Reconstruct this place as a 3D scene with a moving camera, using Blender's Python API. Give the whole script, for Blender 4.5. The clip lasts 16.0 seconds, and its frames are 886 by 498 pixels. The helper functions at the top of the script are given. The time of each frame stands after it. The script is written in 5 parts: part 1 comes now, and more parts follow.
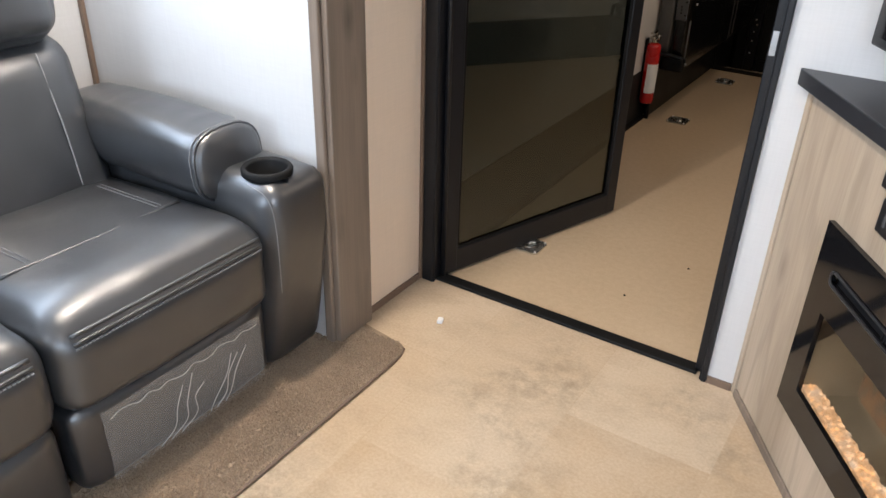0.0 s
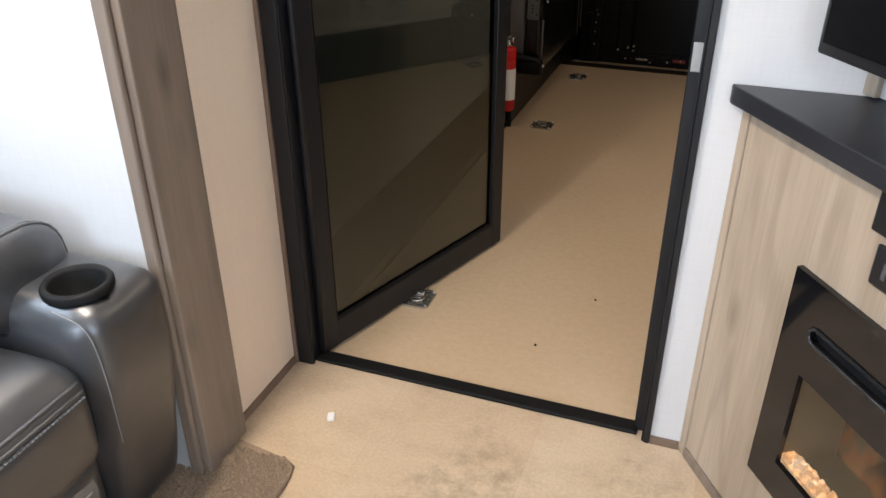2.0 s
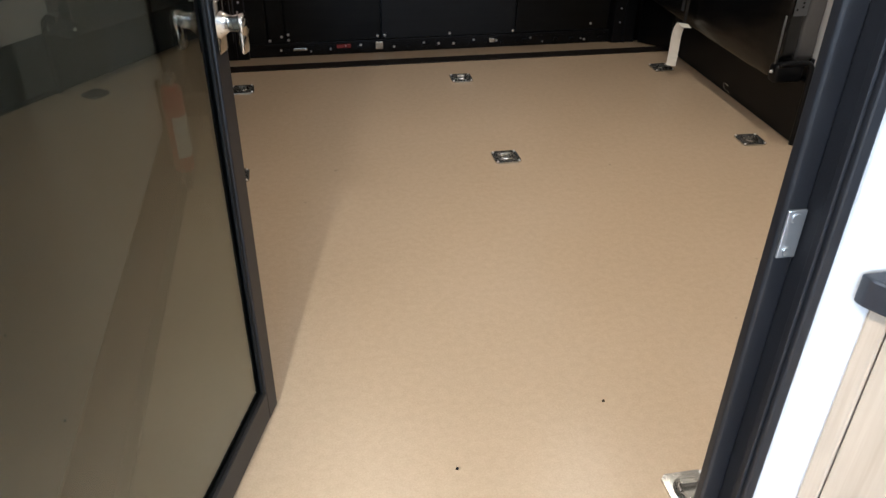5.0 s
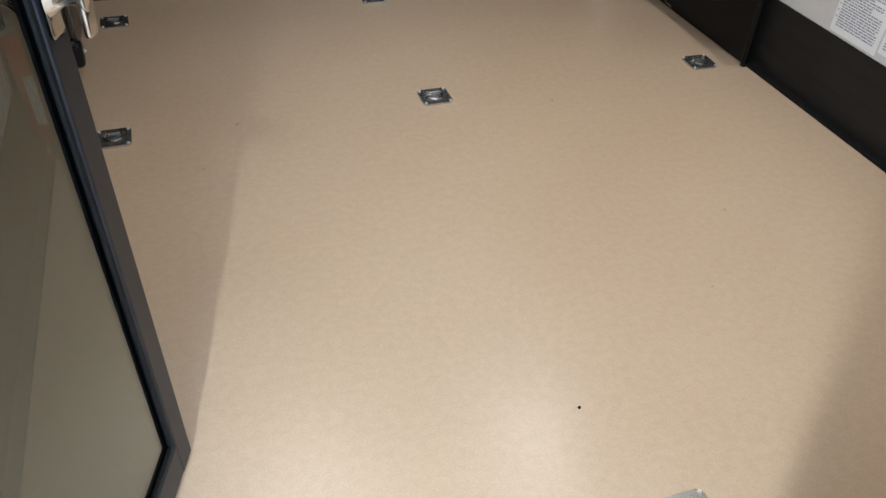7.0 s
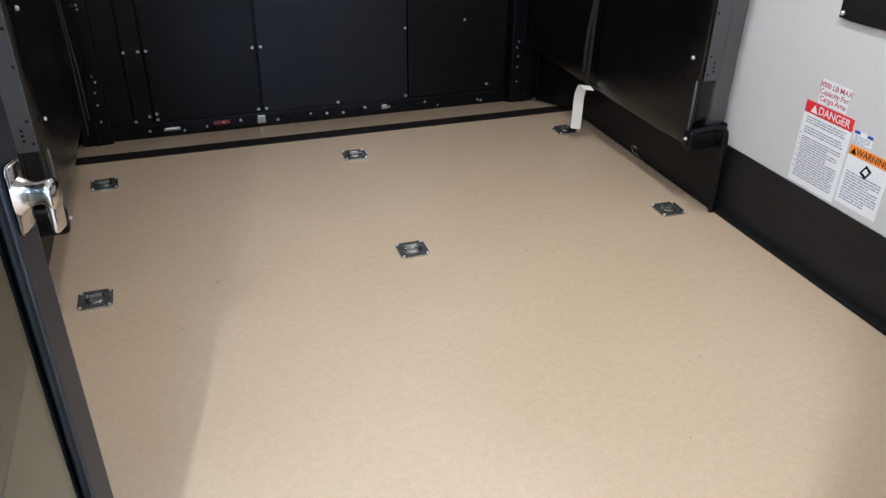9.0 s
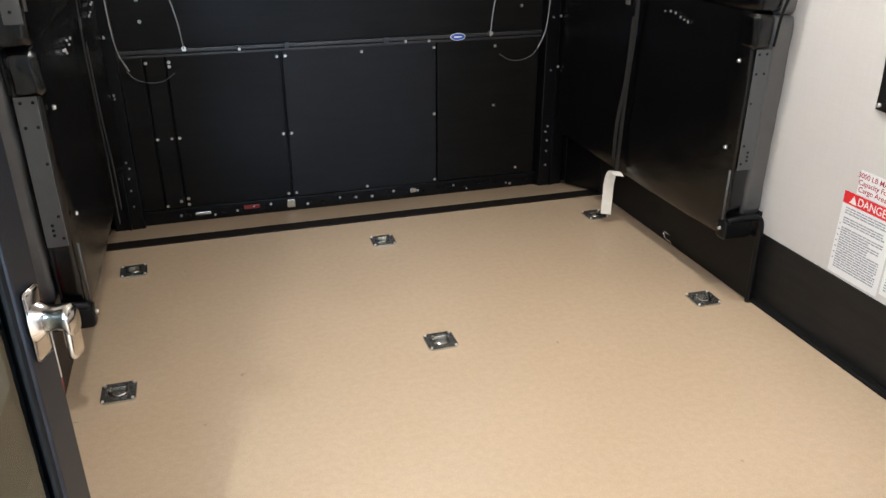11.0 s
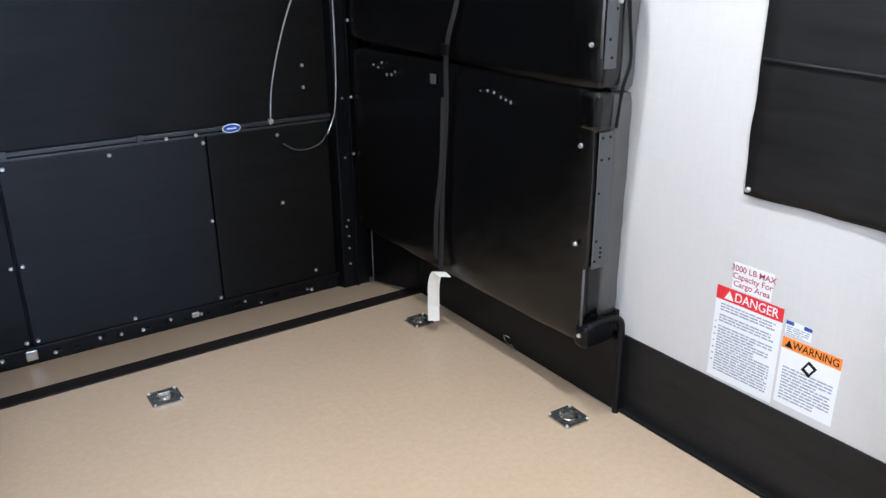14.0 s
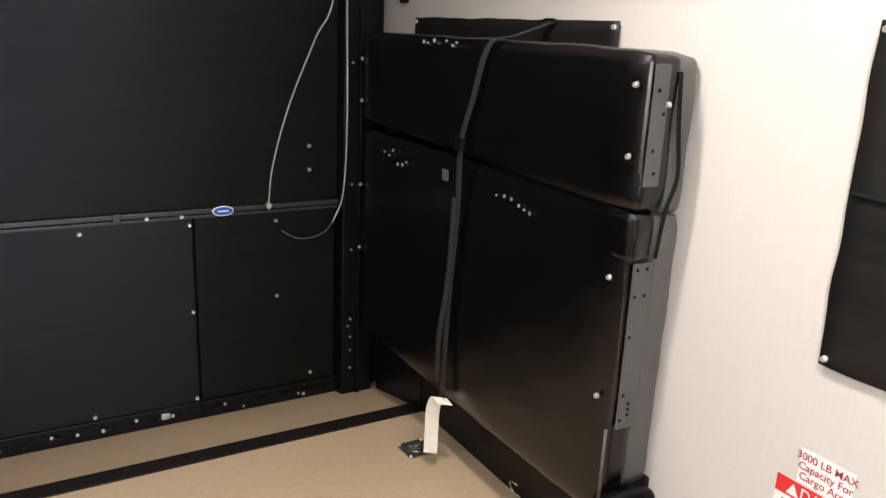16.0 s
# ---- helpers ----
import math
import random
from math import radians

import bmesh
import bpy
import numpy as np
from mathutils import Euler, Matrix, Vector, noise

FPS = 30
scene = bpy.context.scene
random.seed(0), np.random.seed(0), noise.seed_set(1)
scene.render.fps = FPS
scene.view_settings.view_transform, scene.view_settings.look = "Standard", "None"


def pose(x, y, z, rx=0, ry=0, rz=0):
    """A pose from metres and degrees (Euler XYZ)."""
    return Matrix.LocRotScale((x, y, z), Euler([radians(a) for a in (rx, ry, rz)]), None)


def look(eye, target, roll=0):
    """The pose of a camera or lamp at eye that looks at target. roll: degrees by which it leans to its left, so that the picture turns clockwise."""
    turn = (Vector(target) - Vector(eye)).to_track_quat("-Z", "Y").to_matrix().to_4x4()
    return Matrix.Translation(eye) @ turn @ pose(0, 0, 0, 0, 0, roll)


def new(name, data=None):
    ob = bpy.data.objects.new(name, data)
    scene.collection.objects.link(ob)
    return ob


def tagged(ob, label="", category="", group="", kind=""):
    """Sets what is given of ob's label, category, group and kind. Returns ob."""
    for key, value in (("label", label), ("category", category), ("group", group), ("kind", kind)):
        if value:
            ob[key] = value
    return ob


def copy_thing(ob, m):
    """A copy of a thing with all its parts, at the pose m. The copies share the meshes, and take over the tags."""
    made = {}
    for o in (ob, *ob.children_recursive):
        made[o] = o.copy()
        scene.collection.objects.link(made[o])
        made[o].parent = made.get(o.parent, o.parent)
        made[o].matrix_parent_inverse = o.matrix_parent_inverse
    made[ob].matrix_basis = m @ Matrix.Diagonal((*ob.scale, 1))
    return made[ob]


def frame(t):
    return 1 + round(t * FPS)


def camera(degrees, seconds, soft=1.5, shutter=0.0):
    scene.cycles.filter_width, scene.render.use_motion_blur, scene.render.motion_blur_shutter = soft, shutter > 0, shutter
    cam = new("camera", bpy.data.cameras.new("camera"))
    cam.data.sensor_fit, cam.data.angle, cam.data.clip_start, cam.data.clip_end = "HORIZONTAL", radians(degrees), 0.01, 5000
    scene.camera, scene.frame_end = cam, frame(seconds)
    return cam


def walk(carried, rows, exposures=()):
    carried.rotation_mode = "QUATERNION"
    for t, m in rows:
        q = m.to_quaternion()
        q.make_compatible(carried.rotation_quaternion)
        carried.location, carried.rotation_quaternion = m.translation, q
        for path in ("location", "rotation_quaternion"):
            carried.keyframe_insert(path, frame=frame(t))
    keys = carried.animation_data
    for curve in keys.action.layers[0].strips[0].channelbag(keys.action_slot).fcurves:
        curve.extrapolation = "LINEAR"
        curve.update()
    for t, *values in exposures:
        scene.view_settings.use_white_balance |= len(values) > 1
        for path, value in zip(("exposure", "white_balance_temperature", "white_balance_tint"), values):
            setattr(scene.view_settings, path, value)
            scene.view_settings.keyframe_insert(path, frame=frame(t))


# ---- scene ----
cam = camera(59.4, 16.0)
PATH = [
    (0, (0.047, -0.029, 1.374), (-0.893, 1.446, 0.404), 1.7),
    (0.5, (0.038, -0.025, 1.381), (-0.851, 1.498, 0.437), 1.5),
    (1, (-0.029, 0.092, 1.364), (-0.885, 1.633, 0.42), 0.2),
    (1.5, (-0.126, 0.265, 1.367), (-0.93, 1.827, 0.411), -1.2),
    (2, (-0.235, 0.325, 1.344), (-0.839, 1.967, 0.375), -0.2),
    (2.5, (-0.433, 0.321, 1.379), (-0.787, 2.039, 0.418), 0.4),
    (3, (-0.514, 0.464, 1.374), (-0.747, 2.214, 0.436), -0.3),
    (3.5, (-0.583, 0.693, 1.378), (-0.759, 2.448, 0.436), -1.0),
    (4, (-0.699, 0.849, 1.351), (-0.691, 2.587, 0.361), -0.1),
    (4.5, (-0.802, 1.047, 1.359), (-0.551, 2.743, 0.329), 1.0),
    (5, (-0.766, 1.282, 1.356), (-0.447, 2.933, 0.273), 0.9),
    (5.2, (-0.713, 1.39, 1.339), (-0.418, 3.023, 0.223), -1.0),
    (7.5, (-0.752, 1.698, 1.318), (-0.227, 3.132, 0.027), 3.0),
    (8, (-0.763, 1.69, 1.339), (-0.229, 3.21, 0.154), 2.0),
    (8.5, (-0.735, 1.678, 1.359), (-0.166, 3.265, 0.282), 1.3),
    (9, (-0.686, 1.688, 1.381), (-0.112, 3.321, 0.38), 0.9),
    (9.2, (-0.663, 1.682, 1.376), (-0.096, 3.338, 0.407), 0.9),
    (11.3, (-0.668, 1.798, 1.427), (-0.135, 3.542, 0.606), -0.1),
    (11.5, (-0.701, 1.829, 1.429), (-0.081, 3.553, 0.625), 0.0),
    (12, (-0.707, 1.899, 1.435), (0.15, 3.55, 0.699), 0.5),
    (12.5, (-0.633, 2.019, 1.438), (0.276, 3.683, 0.802), -0.2),
    (13, (-0.564, 2.081, 1.437), (0.299, 3.762, 0.78), -2.8),
    (13.5, (-0.546, 2.206, 1.426), (0.401, 3.825, 0.734), -2.8),
    (14, (-0.52, 2.391, 1.411), (0.537, 3.937, 0.709), -0.4),
    (14.5, (-0.408, 2.487, 1.408), (0.672, 4.018, 0.709), 1.2),
    (15, (-0.213, 2.56, 1.415), (0.821, 4.134, 0.741), 2.5),
    (15.5, (-0.183, 2.654, 1.427), (0.829, 4.264, 0.808), 2.8),
    (16, (-0.155, 2.705, 1.434), (0.827, 4.361, 0.892), 2.6),
]
walk(cam, [(t, look(eye, target, roll)) for t, eye, target, roll in PATH],
     [(0, -0.12, 5950, 12), (2.5, -0.02, 6000, 12), (3.5, 0.3, 5600, 10), (5, 0.75, 5300, 8), (7.5, 1.0, 4700, 6), (9.2, 1.35, 4600, 6), (11.3, 1.55, 5050, 6),
      (13, 1.75, 5100, 7), (13.6, 1.78, 4800, 7), (14.2, 1.78, 4400, 7), (14.6, 1.78, 4550, 7), (15.0, 1.8, 5300, 8), (16, 1.85, 5250, 9)])

# ---- light ----
world = bpy.data.worlds.new("sky")
scene.world = world
world.use_nodes = True
wn = world.node_tree
sky = wn.nodes.new("ShaderNodeTexSky")
sky.sky_type = "NISHITA"
sky.sun_disc = False
sky.sun_elevation, sky.sun_rotation = radians(40), radians(150)
wn.links.new(sky.outputs[0], wn.nodes["Background"].inputs[0])
wn.nodes["Background"].inputs[1].default_value = 0.1


def area(name, at, target, sx, sy, watts, colour):
    d = bpy.data.lights.new(name, "AREA")
    d.shape, d.size, d.size_y, d.energy, d.color = "RECTANGLE", sx, sy, watts, colour
    ob = new(name, d)
    ob.matrix_world = look(at, target)
    return ob


COOL = (0.78, 0.89, 1.0)
area("daylight_rear_window", (-1.45, -3.0, 1.45), (-1.0, 0, 1.1), 0.8, 0.9, 70, COOL)
area("daylight_side_window", (1.22, -1.1, 1.45), (-0.5, -0.9, 1.0), 1.1, 0.8, 44, COOL)
# Cool fill lamp added out of view to put sheen on the sofa seats.
area("fill_sofa_seat", (-2.15, 0.62, 1.5), (-0.5, 0.62, 1.1), 1.0, 0.55, 24, COOL)
LOUNGE_LAMPS = [(-1.24, 1.15), (0.3, 0.0), (-0.6, -1.3)]
GARAGE_LAMPS = [(0.55, 2.9), (-0.55, 3.9), (0.55, 3.9)]

# ---- materials ----


def mat(name):
    m = bpy.data.materials.new(name)
    m.use_nodes = True
    return m, m.node_tree, m.node_tree.nodes["Principled BSDF"]


def node(nt, kind, **vals):
    n = nt.nodes.new(kind)
    for k, v in vals.items():
        n.inputs[k.replace("_", " ")].default_value = v
    return n


def coords(nt, scale=(1, 1, 1), rot=(0, 0, 0), world_space=True):
    if world_space:
        g = nt.nodes.new("ShaderNodeNewGeometry").outputs["Position"]
    else:
        g = nt.nodes.new("ShaderNodeTexCoord").outputs["Object"]
    mp = nt.nodes.new("ShaderNodeMapping")
    mp.inputs["Scale"].default_value = scale
    mp.inputs["Rotation"].default_value = rot
    nt.links.new(g, mp.inputs[0])
    return mp.outputs[0]


def noise_tex(nt, vec, scale, detail=4.0, rough=0.6):
    n = node(nt, "ShaderNodeTexNoise", Scale=scale, Detail=detail, Roughness=rough)
    nt.links.new(vec, n.inputs["Vector"])
    return n.outputs["Fac"]


def ramp(nt, fac, stops):
    r = nt.nodes.new("ShaderNodeValToRGB")
    els = r.color_ramp.elements
    while len(els) < len(stops):
        els.new(0.5)
    for e, (p, c) in zip(els, stops):
        e.position = p
        e.color = (*c, 1) if len(c) == 3 else c
    nt.links.new(fac, r.inputs[0])
    return r.outputs[0]


def mixc(nt, fac, a, b, mode="MIX"):
    m = nt.nodes.new("ShaderNodeMix")
    m.data_type, m.blend_type = "RGBA", mode
    for s, v in ((m.inputs[0], fac), (m.inputs[6], a), (m.inputs[7], b)):
        if hasattr(v, "is_output"):
            nt.links.new(v, s)
        else:
            s.default_value = v if isinstance(v, (int, float)) else (*v, 1)
    return m.outputs[2]


def bump(nt, bsdf, height, strength, dist=0.002):
    b = node(nt, "ShaderNodeBump", Strength=strength, Distance=dist)
    nt.links.new(height, b.inputs["Height"])
    nt.links.new(b.outputs[0], bsdf.inputs["Normal"])


def plain(name, colour, rough=0.5, metal=0.0, vary=0.12, scale=30.0, bumps=0.15, spec=0.5):
    """Paint, metal or plastic with slight unevenness in tone, gloss and relief."""
    m, nt, b = mat(name)
    v = coords(nt)
    f = noise_tex(nt, v, scale)
    big = noise_tex(nt, v, 2.5, 3)
    lo = tuple(c * (1 - vary) for c in colour)
    hi = tuple(min(1, c * (1 + vary)) for c in colour)
    c1 = ramp(nt, f, [(0.3, lo), (0.7, hi)])
    c2 = mixc(nt, 0.5, c1, ramp(nt, big, [(0.3, lo), (0.7, hi)]))
    nt.links.new(c2, b.inputs["Base Color"])
    r = ramp(nt, big, [(0.3, (rough * 0.88,) * 3), (0.7, (min(1, rough * 1.12),) * 3)])
    nt.links.new(r, b.inputs["Roughness"])
    b.inputs["Metallic"].default_value = metal
    b.inputs["Specular IOR Level"].default_value = spec
    if bumps:
        bump(nt, b, noise_tex(nt, v, scale * 12, 2), bumps, 0.001)
    return m


def wood(name, dark, light, rough=0.5, vec_scale=(14, 14, 0.9)):
    m, nt, b = mat(name)
    v = coords(nt, vec_scale)
    w = coords(nt, (3.2, 3.2, 0.55))
    n1 = noise_tex(nt, v, 2.2, 8, 0.65)
    n2 = noise_tex(nt, w, 1.6, 3, 0.5)
    fine = noise_tex(nt, coords(nt, (90, 90, 3)), 2, 3)
    mid = tuple((a + c) / 2 for a, c in zip(dark, light))
    c1 = ramp(nt, n1, [(0.28, dark), (0.5, mid), (0.72, light)])
    c2 = mixc(nt, 0.6, c1, ramp(nt, n2, [(0.3, dark), (0.65, light)]))
    wave = node(nt, "ShaderNodeTexWave", Scale=0.8, Distortion=24.0, Detail=4.0)
    nt.links.new(coords(nt, (4.2, 4.2, 0.6)), wave.inputs["Vector"])
    c2 = mixc(nt, ramp(nt, wave.outputs["Fac"], [(0.0, (0.3,) * 3), (0.3, (0, 0, 0))]), c2, tuple(x * 0.72 for x in dark))
    knots = node(nt, "ShaderNodeTexVoronoi", Scale=1.0)
    kv = coords(nt, (7.5, 7.5, 3.2))
    nt.links.new(kv, knots.inputs["Vector"])
    kf = ramp(nt, knots.outputs["Distance"], [(0.0, (0.75,) * 3), (0.21, (0, 0, 0))])
    c3 = mixc(nt, kf, c2, tuple(x * 0.55 for x in dark))
    c4 = mixc(nt, 0.13, c3, ramp(nt, fine, [(0.35, tuple(x * 0.7 for x in dark)), (0.65, light)]))
    nt.links.new(c4, b.inputs["Base Color"])
    b.inputs["Roughness"].default_value = rough
    bump(nt, b, fine, 0.12, 0.001)
    return m


def vinyl_tiles(name):
    """Printed sheet vinyl that imitates worn stone slabs."""
    m, nt, b = mat(name)
    v = coords(nt)
    br = node(nt, "ShaderNodeTexBrick", Scale=1.0, Mortar_Size=0.0015, Brick_Width=0.77, Row_Height=0.385, Bias=0.0)
    br.inputs["Color1"].default_value = (0.2, 0.2, 0.2, 1)
    br.inputs["Color2"].default_value = (0.8, 0.8, 0.8, 1)
    br.inputs["Mortar"].default_value = (0.35, 0.35, 0.35, 1)
    mp = coords(nt, (1, 1, 1), (0, 0, radians(90)))
    mp.node.inputs["Location"].default_value = (1.5, 0.91 + 3.85, 0)
    nt.links.new(mp, br.inputs["Vector"])
    base = ramp(nt, br.outputs["Color"], [(0.15, (0.44, 0.30, 0.165)), (0.85, (0.60, 0.475, 0.33))])
    big = noise_tex(nt, v, 1.9, 5, 0.55)
    c1 = mixc(nt, ramp(nt, big, [(0.40, (0, 0, 0)), (0.64, (0.4,) * 3)]), base, (0.585, 0.50, 0.385))
    cloud = noise_tex(nt, coords(nt, (1, 1.5, 1)), 7.0, 6, 0.62)
    c1 = mixc(nt, ramp(nt, cloud, [(0.46, (0, 0, 0)), (0.72, (0.5,) * 3)]), c1, (0.38, 0.27, 0.165))
    patch = ramp(nt, noise_tex(nt, coords(nt, (1.1, 1, 1)), 2.3, 2, 0.5), [(0.50, (0, 0, 0)), (0.64, (1, 1, 1))])
    vein = ramp(nt, noise_tex(nt, v, 19, 9, 0.72), [(0.40, (0, 0, 0)), (0.66, (0.8,) * 3)])
    c2 = mixc(nt, mixc(nt, 1.0, patch, vein, "MULTIPLY"), c1, (0.25, 0.185, 0.115))
    grain = noise_tex(nt, v, 120, 3)
    c3 = mixc(nt, 0.12, c2, ramp(nt, grain, [(0.35, (0.2, 0.16, 0.12)), (0.65, (0.7, 0.62, 0.52))]))
    nt.links.new(c3, b.inputs["Base Color"])
    nt.links.new(ramp(nt, big, [(0.3, (0.34,) * 3), (0.7, (0.5,) * 3)]), b.inputs["Roughness"])
    bump(nt, b, noise_tex(nt, v, 60, 5), 0.05, 0.001)
    return m


def vinyl_sheet(name):
    """Plain tan garage flooring with a fine mottle."""
    m, nt, b = mat(name)
    v = coords(nt)
    fine = noise_tex(nt, v, 230, 4, 0.7)
    mid = noise_tex(nt, v, 44, 4, 0.65)
    big = noise_tex(nt, v, 2.2, 4)
    c1 = ramp(nt, fine, [(0.3, (0.45, 0.335, 0.21)), (0.7, (0.58, 0.45, 0.305))])
    c2 = mixc(nt, 0.26, c1, ramp(nt, mid, [(0.36, (0.41, 0.30, 0.185)), (0.64, (0.60, 0.475, 0.33))]))
    c3 = mixc(nt, 0.2, c2, ramp(nt, big, [(0.35, (0.46, 0.35, 0.225)), (0.65, (0.56, 0.44, 0.305))]))
    dirt = noise_tex(nt, v, 17, 2)
    c4 = mixc(nt, ramp(nt, dirt, [(0.74, (0, 0, 0)), (0.78, (0.5,) * 3)]), c3, (0.22, 0.16, 0.10))
    nt.links.new(c4, b.inputs["Base Color"])
    nt.links.new(ramp(nt, big, [(0.3, (0.30,) * 3), (0.7, (0.36,) * 3)]), b.inputs["Roughness"])
    bump(nt, b, noise_tex(nt, v, 60, 4), 0.05, 0.001)
    return m


def leather(name, colour, rough, sheen=0.5):
    m, nt, b = mat(name)
    v = coords(nt)
    vor = node(nt, "ShaderNodeTexVoronoi", Scale=420.0)
    nt.links.new(v, vor.inputs["Vector"])
    big = noise_tex(nt, v, 7, 4)
    lo, hi = tuple(c * 0.85 for c in colour), tuple(c * 1.2 for c in colour)
    nt.links.new(ramp(nt, big, [(0.3, lo), (0.7, hi)]), b.inputs["Base Color"])
    nt.links.new(ramp(nt, big, [(0.3, (rough * 0.9,) * 3), (0.7, (rough * 1.15,) * 3)]), b.inputs["Roughness"])
    b.inputs["Specular IOR Level"].default_value = sheen
    b.inputs["Coat Weight"].default_value = 0.6 if sheen > 0.6 else 0.0
    b.inputs["Coat Roughness"].default_value = 0.33
    b1 = node(nt, "ShaderNodeBump", Strength=0.16, Distance=0.001)
    nt.links.new(vor.outputs["Distance"], b1.inputs["Height"])
    b2 = node(nt, "ShaderNodeBump", Strength=0.2, Distance=0.012)
    nt.links.new(noise_tex(nt, v, 9, 3), b2.inputs["Height"])
    nt.links.new(b1.outputs[0], b2.inputs["Normal"])
    nt.links.new(b2.outputs[0], b.inputs["Normal"])
    return m


def wallpaper(name, colour):
    """Vinyl-wrapped wallboard with a faint linen weave."""
    m, nt, b = mat(name)
    streak = noise_tex(nt, coords(nt, (60, 60, 4)), 3, 4)
    cross = noise_tex(nt, coords(nt, (5, 5, 90)), 3, 3)
    big = noise_tex(nt, coords(nt), 1.6, 3)
    lo, hi = tuple(c * 0.93 for c in colour), tuple(min(1, c * 1.04) for c in colour)
    c1 = mixc(nt, 0.5, ramp(nt, streak, [(0.3, lo), (0.7, hi)]), ramp(nt, cross, [(0.3, lo), (0.7, hi)]))
    c2 = mixc(nt, 0.3, c1, ramp(nt, big, [(0.3, lo), (0.7, hi)]))
    nt.links.new(c2, b.inputs["Base Color"])
    b.inputs["Roughness"].default_value = 0.55
    bump(nt, b, streak, 0.08, 0.001)
    return m


def weave(name, colour, rough=0.5, scale=520, spec=0.28):
    """Black moulded or woven sheet: fine ribs and scuffs."""
    m, nt, b = mat(name)
    v = coords(nt)
    b.inputs["Specular IOR Level"].default_value = spec
    ch = node(nt, "ShaderNodeTexChecker", Scale=float(scale))
    nt.links.new(coords(nt, (1, 1, 1), (radians(45), radians(45), 0)), ch.inputs["Vector"])
    scuff = noise_tex(nt, coords(nt, (1.2, 1.2, 10)), 3.5, 6, 0.7)
    big = noise_tex(nt, v, 3, 4)
    lo, hi = tuple(c * 0.7 for c in colour), tuple(c * 1.5 for c in colour)
    c1 = ramp(nt, scuff, [(0.35, lo), (0.75, hi)])
    nt.links.new(c1, b.inputs["Base Color"])
    nt.links.new(ramp(nt, big, [(0.3, (rough * 0.85,) * 3), (0.7, (rough * 1.2,) * 3)]), b.inputs["Roughness"])
    bump(nt, b, ch.outputs["Fac"], 0.06, 0.001)
    return m


def tinted_glass(name, tint, gloss=0.05):
    m, nt, b = mat(name)
    out = nt.nodes["Material Output"]
    tr = nt.nodes.new("ShaderNodeBsdfTransparent")
    tr.inputs[0].default_value = (*tint, 1)
    gl = nt.nodes.new("ShaderNodeBsdfGlossy")
    gl.inputs["Roughness"].default_value = 0.012
    gl.inputs["Color"].default_value = (0.82, 0.85, 0.80, 1)
    lw = node(nt, "ShaderNodeLayerWeight", Blend=0.5)
    pw = nt.nodes.new("ShaderNodeMath")
    pw.operation = "POWER"
    pw.inputs[1].default_value = 3.5
    nt.links.new(lw.outputs["Facing"], pw.inputs[0])
    fr = nt.nodes.new("ShaderNodeMath")
    fr.operation = "MULTIPLY_ADD"
    fr.inputs[1].default_value, fr.inputs[2].default_value = 1.0 - gloss, gloss
    nt.links.new(pw.outputs[0], fr.inputs[0])
    mx = nt.nodes.new("ShaderNodeMixShader")
    nt.links.new(fr.outputs[0], mx.inputs[0])
    nt.links.new(tr.outputs[0], mx.inputs[1])
    nt.links.new(gl.outputs[0], mx.inputs[2])
    nt.links.new(mx.outputs[0], out.inputs[0])
    return m


def glow(name, colour, strength):
    m, nt, b = mat(name)
    b.inputs["Base Color"].default_value = (0.8, 0.8, 0.8, 1)
    b.inputs["Emission Color"].default_value = (*colour, 1)
    b.inputs["Emission Strength"].default_value = strength
    return m


def embers(name):
    """Crushed glass ember bed lit from beneath."""
    m, nt, b = mat(name)
    v = coords(nt)
    vor = node(nt, "ShaderNodeTexVoronoi", Scale=70.0)
    nt.links.new(v, vor.inputs["Vector"])
    n = noise_tex(nt, v, 14, 4)
    b.inputs["Base Color"].default_value = (0.7, 0.62, 0.55, 1)
    b.inputs["Roughness"].default_value = 0.15
    c = ramp(nt, n, [(0.36, (1.0, 0.80, 0.62)), (0.52, (1.0, 0.45, 0.12)), (0.64, (1.0, 0.82, 0.66))])
    nt.links.new(c, b.inputs["Emission Color"])
    nt.links.new(ramp(nt, vor.outputs["Distance"], [(0.1, (2.4,) * 3), (0.6, (0.8,) * 3)]), b.inputs["Emission Strength"])
    return m


M_TILE = vinyl_tiles("stone_print_vinyl")
M_GFLOOR = vinyl_sheet("tan_garage_vinyl")
M_WALL = wallpaper("white_wallboard", (0.60, 0.595, 0.585))
M_GWALL = wallpaper("garage_wallboard", (0.60, 0.58, 0.55))
M_ALCOVE = wallpaper("cream_wallboard", (0.80, 0.655, 0.51))
M_CEIL = plain("ceiling_white", (0.8, 0.79, 0.77), 0.6)
M_WOOD = wood("grey_oak_laminate", (0.28, 0.215, 0.15), (0.505, 0.415, 0.315), vec_scale=(7, 7, 0.9))
M_POST = wood("weathered_trim", (0.135, 0.102, 0.076), (0.26, 0.203, 0.155))
M_TRIM = plain("brown_trim", (0.17, 0.115, 0.08), 0.5)
M_BASEV = weave("black_kick_vinyl", (0.012, 0.0113, 0.0105), 0.5)
M_BLACKP = weave("black_panel", (0.0055, 0.0052, 0.0047), 0.46, spec=0.15)
M_PANEL = weave("black_laminate_panel", (0.0048, 0.0049, 0.0052), 0.52, spec=0.25)
M_FRAME = plain("black_aluminium", (0.009, 0.0095, 0.0115), 0.42, 0.0, 0.15, spec=0.35)
M_RUBBER = plain("black_rubber", (0.006, 0.006, 0.006), 0.65, spec=0.2)
M_STRIP = plain("brown_black_gap_strip", (0.010, 0.0075, 0.006), 0.75, spec=0.2)
